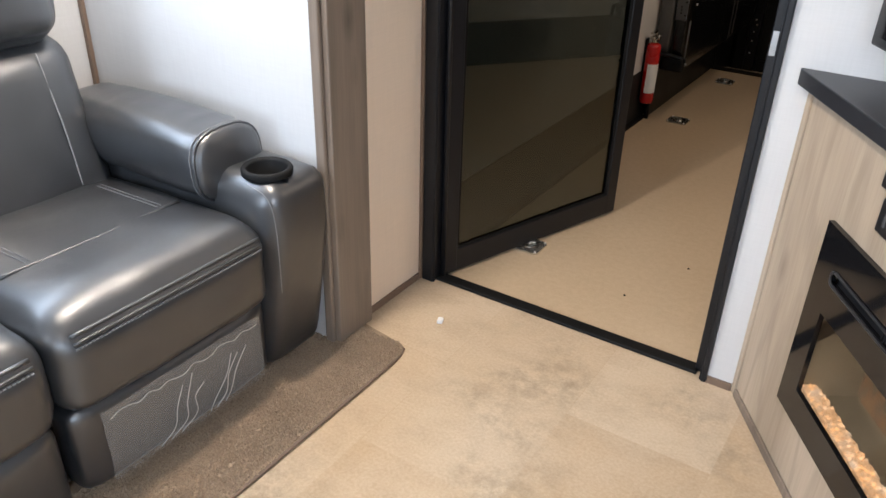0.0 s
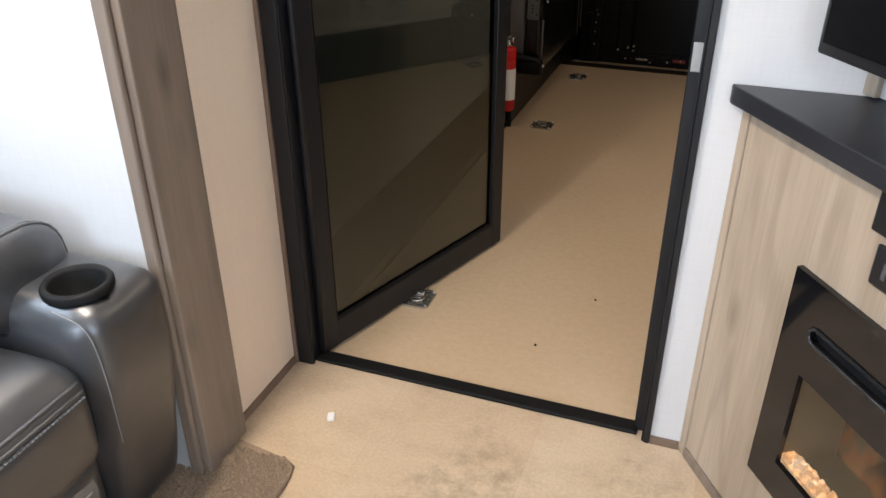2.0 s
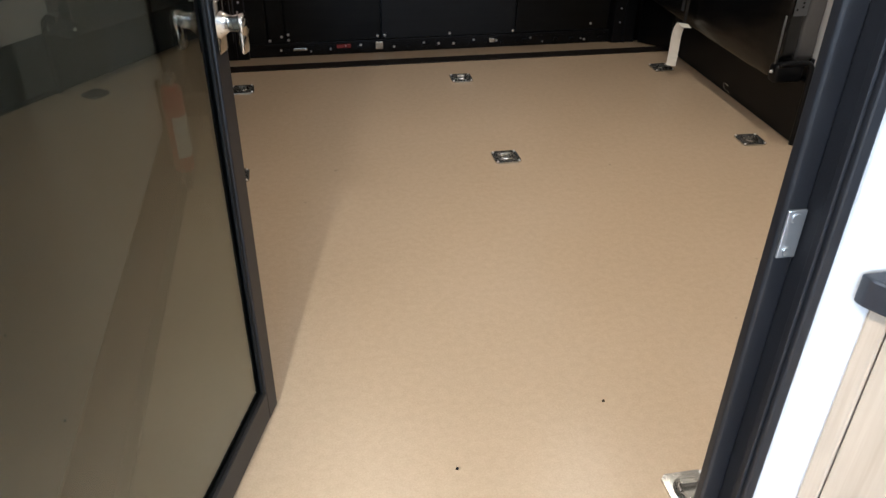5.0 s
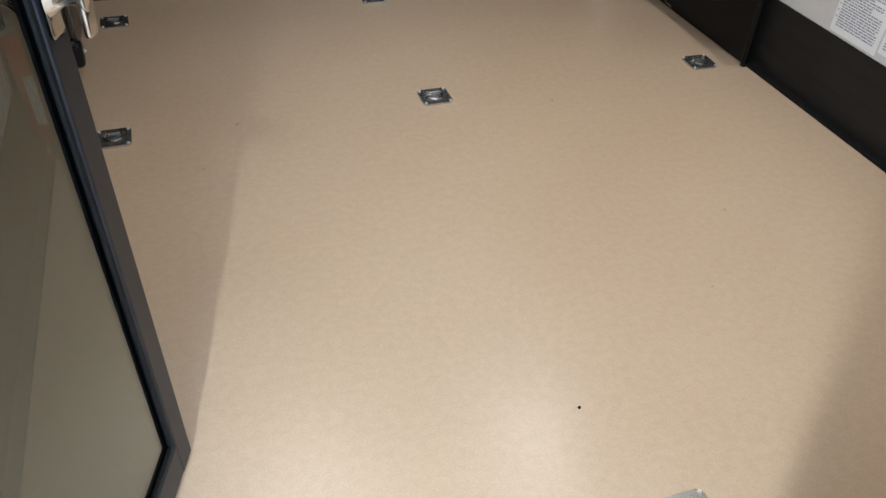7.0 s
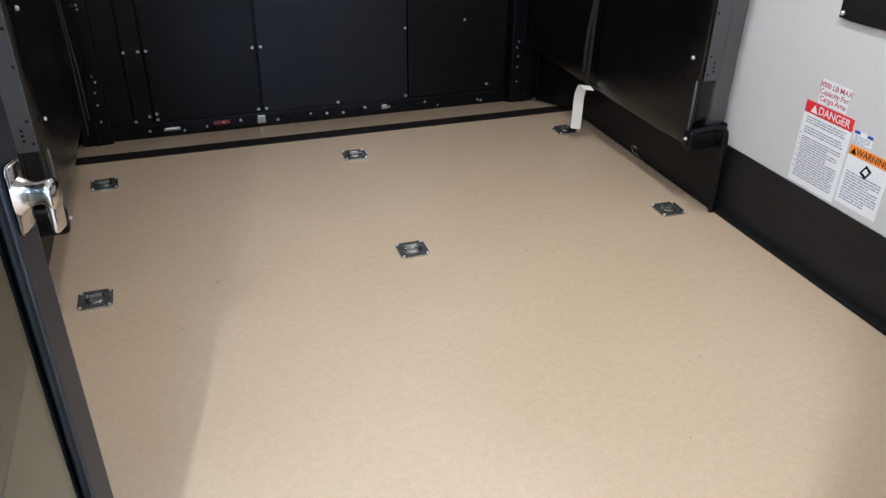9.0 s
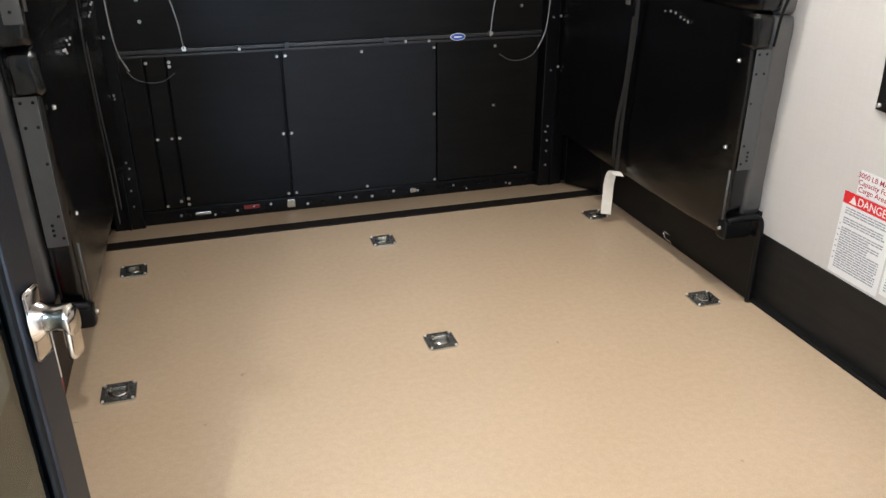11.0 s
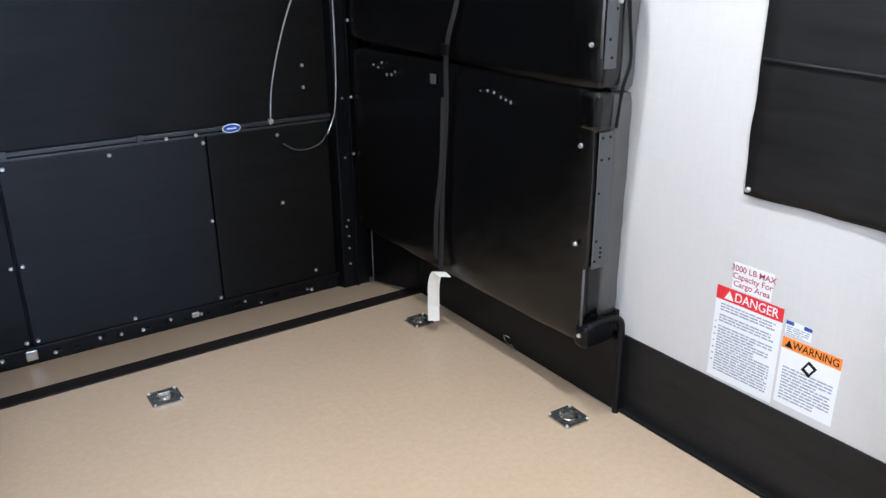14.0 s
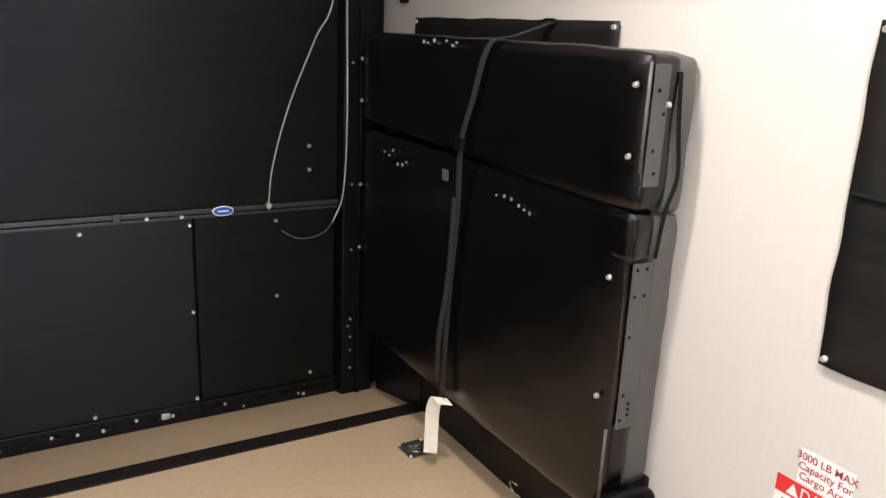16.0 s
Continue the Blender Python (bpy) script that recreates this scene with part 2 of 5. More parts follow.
M_STEEL = plain("black_painted_steel", (0.004, 0.0042, 0.005), 0.38, spec=0.2)
M_GREYST = plain("grey_painted_bracket", (0.075, 0.077, 0.08), 0.5)
M_ZINC = plain("zinc_plate", (0.58, 0.57, 0.53), 0.25, 0.92, 0.3)
M_BOLT = plain("bolt_steel", (0.78, 0.77, 0.75), 0.3, 0.8)
M_CHROME = plain("polished_steel", (0.50, 0.47, 0.43), 0.17, 1.0, 0.05, 30, 0)
M_SEATV = leather("black_vinyl_cushion", (0.0022, 0.0022, 0.0024), 0.22)
M_SIDEV = leather("grey_vinyl_side", (0.085, 0.083, 0.081), 0.45)
M_LEATHER = leather("charcoal_leather", (0.021, 0.0222, 0.0246), 0.38, 1.0)
M_STITCH = plain("grey_thread", (0.20, 0.20, 0.205), 0.8)
M_GLASS = tinted_glass("smoked_glass", (0.375, 0.405, 0.395), 0.075)
M_COUNTER = plain("charcoal_countertop", (0.018, 0.019, 0.023), 0.38, 0.0, 0.25, 140)
M_BLKGLASS = plain("black_glass", (0.007, 0.007, 0.008), 0.06, 0.0, 0.05, 5, 0)
M_FIREBOX = plain("firebox_dark", (0.26, 0.23, 0.19), 0.5)
M_EMBER = embers("glowing_crystal")
M_PLAST = plain("black_plastic", (0.015, 0.015, 0.016), 0.3)
M_CARPET = plain("brown_carpet", (0.30, 0.222, 0.15), 0.95, 0, 0.6, 260, 0.5)
M_RED = plain("red_enamel", (0.50, 0.012, 0.012), 0.25)
M_WHITE = plain("white_label", (0.80, 0.80, 0.79), 0.45, 0, 0.03)
M_OFFW = plain("white_webbing", (0.74, 0.71, 0.63), 0.7)
M_DRED = plain("danger_red", (0.62, 0.02, 0.025), 0.45, 0, 0.05)
M_ORANGE = plain("warning_orange", (0.78, 0.24, 0.02), 0.45, 0, 0.05)
M_INK = plain("black_ink", (0.008, 0.008, 0.008), 0.8, spec=0.1)
M_PALEINK = plain("grey_ink", (0.33, 0.35, 0.39), 0.5)
M_BLUE = plain("blue_ink", (0.03, 0.07, 0.38), 0.4)
M_STRAP = plain("black_webbing", (0.022, 0.0215, 0.021), 0.7)
M_CABLE = plain("steel_cable", (0.55, 0.55, 0.53), 0.4, 0.6)
M_TARP = weave("black_shade_vinyl", (0.0105, 0.0102, 0.010), 0.5, 380)
M_LAMP = glow("lamp_lens", (1.0, 0.86, 0.68), 6.0)

mfilm, ntf, bf = mat("clear_film")
bf.inputs["Base Color"].default_value = (0.85, 0.83, 0.78, 1)
bf.inputs["Roughness"].default_value = 0.1
bf.inputs["Alpha"].default_value = 0.15
bump(ntf, bf, noise_tex(ntf, coords(ntf, (30, 10, 4)), 2, 3), 0.06, 0.006)
M_FILM = mfilm

# ---- mesh tools ----


def finish(bm, name, material, smooth=False):
    bmesh.ops.recalc_face_normals(bm, faces=bm.faces)
    me = bpy.data.meshes.new(name)
    bm.to_mesh(me)
    bm.free()
    me.materials.append(material)
    if smooth:
        for p in me.polygons:
            p.use_smooth = True
    return me


def add_box(bm, lo, hi, bevel=0.0, seg=2):
    lo, hi = Vector(lo), Vector(hi)
    r = bmesh.ops.create_cube(bm, size=1.0, matrix=Matrix.LocRotScale((lo + hi) / 2, None, hi - lo))
    if bevel:
        vs = set(r["verts"])
        es = [e for e in bm.edges if e.verts[0] in vs and e.verts[1] in vs]
        bmesh.ops.bevel(bm, geom=es, offset=bevel, segments=seg, affect="EDGES", profile=0.5)


def box_mesh(name, lo, hi, material, bevel=0.0, seg=2):
    bm = bmesh.new()
    add_box(bm, lo, hi, bevel, seg)
    return finish(bm, name, material)


def add_cyl(bm, a, b, r, n=12, r2=None):
    a, b = Vector(a), Vector(b)
    q = (b - a).to_track_quat("Z", "Y")
    bmesh.ops.create_cone(bm, cap_ends=True, segments=n, radius1=r, radius2=r if r2 is None else r2, depth=(b - a).length,
                          matrix=Matrix.LocRotScale((a + b) / 2, q, None))


def cyl_mesh(name, a, b, r, material, n=16, r2=None, bevel=0.0):
    bm = bmesh.new()
    add_cyl(bm, a, b, r, n, r2)
    if bevel:
        es = [e for e in bm.edges if len(e.link_faces) == 2 and any(len(f.verts) > 4 for f in e.link_faces)]
        bmesh.ops.bevel(bm, geom=es, offset=bevel, segments=3, affect="EDGES", profile=0.5)
    me = finish(bm, name, material)
    for p in me.polygons:
        p.use_smooth = len(p.vertices) == 4
    return me


def spline(points, n=8):
    """Points along a smooth curve through those given."""
    ps = [Vector(p) for p in points]
    ps = [ps[0] * 2 - ps[1]] + ps + [ps[-1] * 2 - ps[-2]]
    out = []
    for i in range(1, len(ps) - 2):
        for k in range(n):
            t = k / n
            a, b, c, d = ps[i - 1:i + 3]
            out.append(0.5 * (2 * b + (c - a) * t + (2 * a - 5 * b + 4 * c - d) * t * t + (3 * b - a - 3 * c + d) * t ** 3))
    return out + [ps[-2]]


def add_tube(bm, pts, r, sides=8, flat=1.0):
    pts = [Vector(p) for p in pts]
    rings = []
    for i, p in enumerate(pts):
        d = (pts[min(i + 1, len(pts) - 1)] - pts[max(i - 1, 0)]).normalized()
        u = d.cross(Vector((0.13, 0.31, 0.94)))
        u = (u if u.length > 1e-3 else d.cross(Vector((1, 0, 0)))).normalized()
        w = d.cross(u)
        rings.append([bm.verts.new(p + (u * math.cos(a) + w * math.sin(a) * flat) * r) for a in (2 * math.pi * k / sides for k in range(sides))])
    for a, b in zip(rings, rings[1:]):
        for k in range(sides):
            bm.faces.new((a[k], a[(k + 1) % sides], b[(k + 1) % sides], b[k]))
    bm.faces.new(rings[0][::-1])
    bm.faces.new(rings[-1])


def tube_mesh(name, pts, r, material, sides=8):
    bm = bmesh.new()
    add_tube(bm, pts, r, sides)
    return finish(bm, name, material, True)


def add_ribbon(bm, pts, width_dir, width, thick, normal):
    """A flat strap along pts."""
    w, t = Vector(width_dir).normalized() * width / 2, Vector(normal).normalized() * thick
    prev = None
    for p in pts:
        p = Vector(p)
        ring = [bm.verts.new(q) for q in (p - w, p + w, p + w + t, p - w + t)]
        if prev:
            for k in range(4):
                bm.faces.new((prev[k], prev[(k + 1) % 4], ring[(k + 1) % 4], ring[k]))
        else:
            bm.faces.new(ring)
        prev = ring
    bm.faces.new(prev[::-1])


def cushion_mesh(name, lo, hi, r, puff, material, n=14, wrinkle=0.0, seed=0.0, lean=None):
    """A rounded, slightly swollen upholstered block; puff: bulge of the x, y and z faces."""
    lo, hi = Vector(lo), Vector(hi)
    c, h = (lo + hi) / 2, (hi - lo) / 2
    bm = bmesh.new()
    bmesh.ops.create_cube(bm, size=2.0)
    bmesh.ops.subdivide_edges(bm, edges=bm.edges[:], cuts=n, use_grid_fill=True)
    for v in bm.verts:
        u = Vector([math.copysign(abs(a) ** 0.8, a) if abs(a) < 1 else a for a in v.co])
        p = Vector([u[i] * h[i] for i in range(3)])
        q = Vector([max(-(h[i] - r), min(h[i] - r, p[i])) for i in range(3)])
        d = p - q
        if d.length > 1e-6:
            p = q + d.normalized() * min(r, max(abs(x) for x in d))
        for i in range(3):
            j, k = (i + 1) % 3, (i + 2) % 3
            if abs(u[i]) > 0.999:
                p[i] += math.copysign(puff[i], u[i]) * (1 - u[j] ** 4) * (1 - u[k] ** 4)
        w = c + p
        if wrinkle:
            w += Vector(noise.noise_vector(w * 9 + Vector((seed, seed, 0)))) * wrinkle
            w += Vector(noise.noise_vector(w * 28 + Vector((seed, 0, seed)))) * wrinkle * 0.35
        if lean:
            w = lean(w)
        v.co = w
    return finish(bm, name, material, True)


def thing(name, label, category, m=None, group="", kind=""):
    ob = new(name)
    ob.matrix_world = m or Matrix()
    return tagged(ob, label, category, group, kind)


def part(parent, name, me, label="", kind="", m=None):
    ob = new(name, me)
    ob.parent = parent
    if m is not None:
        ob.matrix_basis = m
    return tagged(ob, label, kind=kind)


def struct(name, lo, hi, material, label, category, bevel=0.0):
    lo, hi = Vector(lo), Vector(hi)
    base = Vector(((lo.x + hi.x) / 2, (lo.y + hi.y) / 2, lo.z))
    ob = new(name, box_mesh(name, lo - base, hi - base, material, bevel))
    ob.location = base
    return tagged(ob, label, category, kind="structure")


# ---- structure ----
H = 2.15
W = 1.242
DY0, DY1 = 1.855, 1.898
REAR = 5.58
LY = -3.05

struct("floor_lounge", (-2.25, LY, -0.12), (W + 0.08, 1.875, 0.0), M_TILE, "worn stone-print vinyl floor of the lounge", "floor")
struct("floor_garage", (-W - 0.04, 1.875, -0.12), (W + 0.04, 5.093, 0.0), M_GFLOOR, "tan mottled vinyl floor of the garage", "floor")
bm = bmesh.new()
vs = [bm.verts.new(p) for p in ((-W, 5.165, -0.004), (W, 5.165, -0.004), (W, REAR + 0.02, -0.1), (-W, REAR + 0.02, -0.1),
                                (-W, 5.165, -0.16), (W, 5.165, -0.16), (W, REAR + 0.02, -0.16), (-W, REAR + 0.02, -0.16))]
for f in ((0, 1, 2, 3), (4, 5, 6, 7), (0, 1, 5, 4), (1, 2, 6, 5), (2, 3, 7, 6), (3, 0, 4, 7)):
    bm.faces.new([vs[i] for i in f])
tagged(new("floor_ramp", finish(bm, "floor_ramp", M_GFLOOR)), "tan vinyl slope falling to the ramp door", "floor", kind="structure")
struct("floor_gap_strip", (-W, 5.092, -0.1), (W, 5.166, 0.006), M_STRIP, "dark rubber strip across the garage floor", "strip", 0.003)

struct("ceiling", (-2.25, LY - 0.1, H), (W + 0.1, REAR + 0.15, H + 0.08), M_CEIL, "plain white ceiling panel", "ceiling")
WIN = (0.9, 1.95)
# right side wall of lounge with a window opening
struct("wall_lounge_right_front", (W, LY, 0), (W + 0.08, -1.7, H), M_WALL, "white wallboard", "wall")
struct("wall_lounge_right_back", (W, -0.5, 0), (W + 0.08, DY1, H), M_WALL, "white wallboard", "wall")
struct("wall_lounge_right_under", (W, -1.7, 0), (W + 0.08, -0.5, 1.0), M_WALL, "white wallboard below window", "wall")
struct("wall_lounge_right_over", (W, -1.7, 1.9), (W + 0.08, -0.5, H), M_WALL, "white wallboard above window", "wall")
# end wall of lounge with a window opening
struct("wall_end_left", (-2.25, LY - 0.08, 0), (-1.95, LY, H), M_WALL, "white wallboard", "wall")
struct("wall_end_right", (-0.95, LY - 0.08, 0), (W + 0.08, LY, H), M_WALL, "white wallboard", "wall")
struct("wall_end_under", (-1.95, LY - 0.08, 0), (-0.95, LY, 0.95), M_WALL, "white wallboard below window", "wall")
struct("wall_end_over", (-1.95, LY - 0.08, 1.95), (-0.95, LY, H), M_WALL, "white wallboard above window", "wall")
# slide-out
struct("wall_slide_back_front", (-2.25, LY, 0), (-2.17, 0.12, H), M_WALL, "white wallboard behind the sofa", "wall")
struct("wall_slide_back_end", (-2.25, 1.12, 0), (-2.17, 1.46, H), M_WALL, "white wallboard behind the sofa", "wall")
# The gap between these boards is an added opening for the sofa fill lamp.
struct("wall_slide_back_under", (-2.25, 0.12, 0), (-2.17, 1.12, 1.22), M_WALL, "white wallboard behind the sofa", "wall")
struct("wall_slide_back_over", (-2.25, 0.12, 1.78), (-2.17, 1.12, H), M_WALL, "white wallboard above the added sofa opening", "wall")
struct("wall_slide_end", (-2.17, 1.385, 0), (-1.248, 1.46, H), M_WALL, "white wallboard at the slide-out end", "wall")
struct("trim_slide_corner", (-2.166, 1.372, 0), (-2.15, 1.384, H), M_TRIM, "brown corner trim strip", "trim")
struct("wall_alcove", (-W - 0.08, 1.46, 0), (-W, DY0, H), M_ALCOVE, "cream wallboard beside the doorway", "wall")
struct("baseboard_alcove", (-W, 1.525, 0), (-W + 0.007, DY0 - 0.012, 0.022), M_TRIM, "thin brown baseboard", "baseboard")
struct("trim_alcove", (-W, DY0 - 0.014, 0.0), (-W + 0.012, DY0 - 0.001, H), M_TRIM, "brown corner trim strip", "trim", 0.002)
# slide-out fascia post
post = thing("trim_slide_post", "weathered grey-brown wooden trim post at the slide-out", "trim", pose(-1.225, 1.45, 0.014), kind="structure")
part(post, "face_board", box_mesh("face_board", (-0.02, -0.062, 0), (0.024, 0.086, H - 0.014), M_POST, 0.004))
part(post, "edge_strip", box_mesh("edge_strip", (-0.022, -0.078, 0), (0.008, -0.0625, H - 0.014), M_POST, 0.005))
# partition with doorway
struct("wall_partition_left", (-W - 0.08, DY0, 0), (-1.232, DY1, H), M_GWALL, "white partition beside the doorway", "wall")
struct("wall_partition_right", (-0.258, DY0, 0), (W + 0.08, DY1, H), M_WALL, "white linen-textured partition wall", "wall")
struct("wall_partition_over", (-1.232, DY0, 2.03), (-0.258, DY1, H), M_WALL, "white partition above the doorway", "wall")
struct("baseboard_partition", (-0.257, DY0 - 0.007, 0), (-0.19, DY0, 0.022), M_TRIM, "thin brown baseboard", "baseboard")

frame_ob = thing("door_frame", "black aluminium door frame of the garage doorway", "door frame", pose(-0.74, DY0, 0), kind="structure")
for outer, inner, sx in ((-0.489, -0.446, 1), (0.482, 0.449, -1)):
    bm = bmesh.new()
    if sx > 0:
        add_box(bm, (outer, -0.010, 0), (inner, 0.048, 2.03), 0.003)
        add_box(bm, (inner, 0.036, 0), (inner + 0.010, 0.047, 2.02), 0.002)
        add_box(bm, (inner, -0.006, 0), (inner + 0.003, 0.0, 2.02), 0.001)
    else:
        add_box(bm, (inner + 0.018, -0.010, 0), (outer, 0.048, 2.03), 0.003)
        add_box(bm, (inner - 0.010, 0.030, 0), (inner + 0.0175, 0.047, 2.02), 0.004, 3)
        add_box(bm, (inner + 0.013, -0.004, 0), (inner + 0.0175, 0.006, 2.02), 0.001)
    part(frame_ob, "jamb", finish(bm, "jamb", M_FRAME))
part(frame_ob, "header", box_mesh("header", (-0.446, -0.010, 1.985), (0.449, 0.048, 2.03), M_FRAME, 0.003))
part(frame_ob, "threshold", box_mesh("threshold", (-0.446, 0.010, 0.0), (0.449, 0.056, 0.011), M_RUBBER, 0.004), "black rubber threshold")
bm = bmesh.new()
add_box(bm, (0.443, 0.0265, 0.914), (0.464, 0.0298, 0.971), 0.001)
for z in (0.922, 0.962):
    add_cyl(bm, (0.453, 0.0275, z), (0.453, 0.0245, z), 0.0055, 10)
part(frame_ob, "strike_plate", finish(bm, "strike_plate", plain("bright_zinc", (0.45, 0.46, 0.47), 0.35, 0.85)), "zinc strike plate")

# garage walls
for sx, side in ((1, "right"), (-1, "left")):
    a, b = sorted((sx * W, sx * (W + 0.08)))
    struct("wall_garage_" + side, (a, DY1, -0.1), (b, REAR + 0.02, H), M_GWALL, "cream-white garage wallboard", "wall")
    a, b = sorted((sx * (W - 0.006), sx * W))
    struct("baseboard_garage_" + side, (a, DY1, 0.0), (b, 5.2, 0.265), M_BASEV, "scuffed black vinyl kick panel", "baseboard", 0.002)
    a, b = sorted((sx * (W - 0.036), sx * (W - 0.006)))
    struct("trim_floor_" + side, (a, DY1, 0.0), (b, 3.91, 0.014), M_RUBBER, "black floor edge bead", "trim", 0.003)
struct("baseboard_garage_front", (-0.2, DY1, 0), (W - 0.01, DY1 + 0.006, 0.265), M_BASEV, "black vinyl kick panel", "baseboard")

# ramp door wall
struct("wall_rear", (-W - 0.08, REAR + 0.02, -0.2), (W + 0.08, REAR + 0.1, H), M_BLACKP, "black rear wall of the garage", "wall")
ramp_door = thing("ramp_door", "closed black ramp door with bolted panels", "ramp door", pose(0, REAR, -0.1), kind="structure")
part(ramp_door, "upper_panel", box_mesh("upper_panel", (-1.05, -0.004, 0.86), (1.05, 0.02, 2.2), M_BLACKP, 0.003))
XS = [-1.05, -0.93, -0.835, -0.31, 0.465, 1.03]
for a, b in zip(XS, XS[1:]):
    part(ramp_door, "panel", box_mesh("panel", (a + 0.005, -0.014 if b < 0.6 else -0.008, 0.085), (b - 0.005, 0.016, 0.825), M_PANEL if 0 < b < 0.6 else M_BLACKP, 0.003))
bm = bmesh.new()
add_box(bm, (-1.05, -0.022, 0.842), (1.05, 0.0, 0.860), 0.003)
add_box(bm, (-1.05, -0.012, 0.824), (1.05, 0.004, 0.836), 0.002)
for x in (-0.28, 0.2):
    add_box(bm, (x - 0.012, -0.034, 0.838), (x + 0.012, -0.028, 0.866), 0.002)
part(ramp_door, "top_rail", finish(bm, "top_rail", plain("dark_grey_rail", (0.022, 0.022, 0.023), 0.45)))
bm = bmesh.new()
add_box(bm, (-1.05, -0.02, 0.066), (1.05, 0.0, 0.084), 0.003)
add_box(bm, (-1.05, -0.006, 0.0), (1.05, 0.004, 0.066), 0.002)
part(ramp_door, "bottom_rail", finish(bm, "bottom_rail", M_STEEL))
bolt = cyl_mesh("bolt", (0, 0, 0), (0, -0.009, 0), 0.0088, M_BOLT, 10, 0.006)
for x, zs in ((-0.33, (0.80, 0.42, 0.105)), (-0.29, (0.80, 0.42, 0.105)), (0.45, (0.80, 0.46, 0.10)), (0.08, (0.80, 0.10)),
              (-0.82, (0.80, 0.78, 0.44, 0.13, 0.10)), (-0.92, (0.80, 0.44, 0.10)), (0.78, (0.79, 0.48)), (-0.855, (0.44, 0.12)), (0.3, (0.84,)), (0.42, (0.838,)), (0.745, (0.85,)), (-0.5, (0.845,)), (0.919, (1.078, 0.984, 0.12)), (-0.919, (1.078, 0.984))):
    for z in zs:
        part(ramp_door, "bolt", bolt, m=pose(x, -0.013 - (0.016 if 0.83 < z < 0.87 else 0) + (0.008 if x > 0.5 and z < 0.83 or z > 0.9 else 0), z))
bm = bmesh.new()
for x in np.linspace(-0.85, 0.98, 22):
    x += random.uniform(-0.03, 0.03)
    s = random.uniform(0.010, 0.02)
    add_box(bm, (x - s, -0.024, 0.03), (x + s * random.uniform(0.2, 1), -0.004, 0.03 + s), 0.003)
part(ramp_door, "hinge_hardware", finish(bm, "hinge_hardware", M_STEEL), kind="stuff")
for x in (-0.86, -0.69, -0.6, -0.52, -0.44, -0.24, -0.06, 0.0, 0.10, 0.2, 0.37, 0.55, 0.62, 0.85, 0.9):
    k = random.uniform(0.55, 1.0)
    part(ramp_door, "bolt", bolt, m=pose(x + random.uniform(-0.02, 0.02), -0.02, 0.042 + random.uniform(-0.014, 0.02)) @ Matrix.Diagonal((k, 1, k, 1)))
part(ramp_door, "hinge_lug", box_mesh("hinge_lug", (-0.345, -0.028, 0.03), (-0.3, -0.008, 0.075), M_ZINC, 0.006), "zinc hinge lug")
part(ramp_door, "hinge_lug", box_mesh("hinge_lug", (0.31, -0.028, 0.04), (0.345, -0.01, 0.066), M_ZINC, 0.004), "zinc hinge lug")
part(ramp_door, "latch_bar", box_mesh("latch_bar", (-0.80, -0.028, 0.04), (-0.72, -0.012, 0.058), M_ZINC, 0.005), "zinc latch bar")
part(ramp_door, "reflector", box_mesh("reflector", (-0.56, -0.024, 0.045), (-0.48, -0.012, 0.066), plain("dull_red", (0.2, 0.02, 0.015), 0.5), 0.003), "dull red reflector")
for sx in (-1, 1):
    bm = bmesh.new()
    a, b = sorted((sx * 1.035, sx * 1.17))
    add_box(bm, (a, -0.075, 0.0), (b, 0.02, 2.25), 0.004)
    a, b = sorted((sx * 1.095, sx * 1.105))
    add_box(bm, (a, -0.095, 0.0), (b, -0.07, 2.25), 0.002)
    part(ramp_door, "side_jamb", finish(bm, "side_jamb", M_STEEL))
    for z in (0.14, 0.22, 0.28, 0.33, 0.36, 0.66, 0.93, 1.4):
        part(ramp_door, "bolt", bolt, m=pose(sx * (1.07 if z not in (0.33, 0.87) else 1.06), -0.074, z) @ Matrix.Diagonal((0.65, 1, 0.65, 1)))
# badge
badge = thing("oval_badge", "small blue and white oval badge on the door rail", "badge", pose(0.573, REAR - 0.024, 0.748))
part(badge, "rim", cyl_mesh("rim", (0, 0.002, 0), (0, -0.002, 0), 0.040, M_WHITE, 28), m=Matrix.Diagonal((1, 1, 0.47, 1)))
part(badge, "field", cyl_mesh("field", (0, 0.0, 0), (0, -0.004, 0), 0.036, M_BLUE, 28), m=Matrix.Diagonal((1, 1, 0.42, 1)))
part(badge, "bar", box_mesh("bar", (-0.02, -0.0055, -0.003), (0.02, -0.0035, 0.003), M_WHITE))

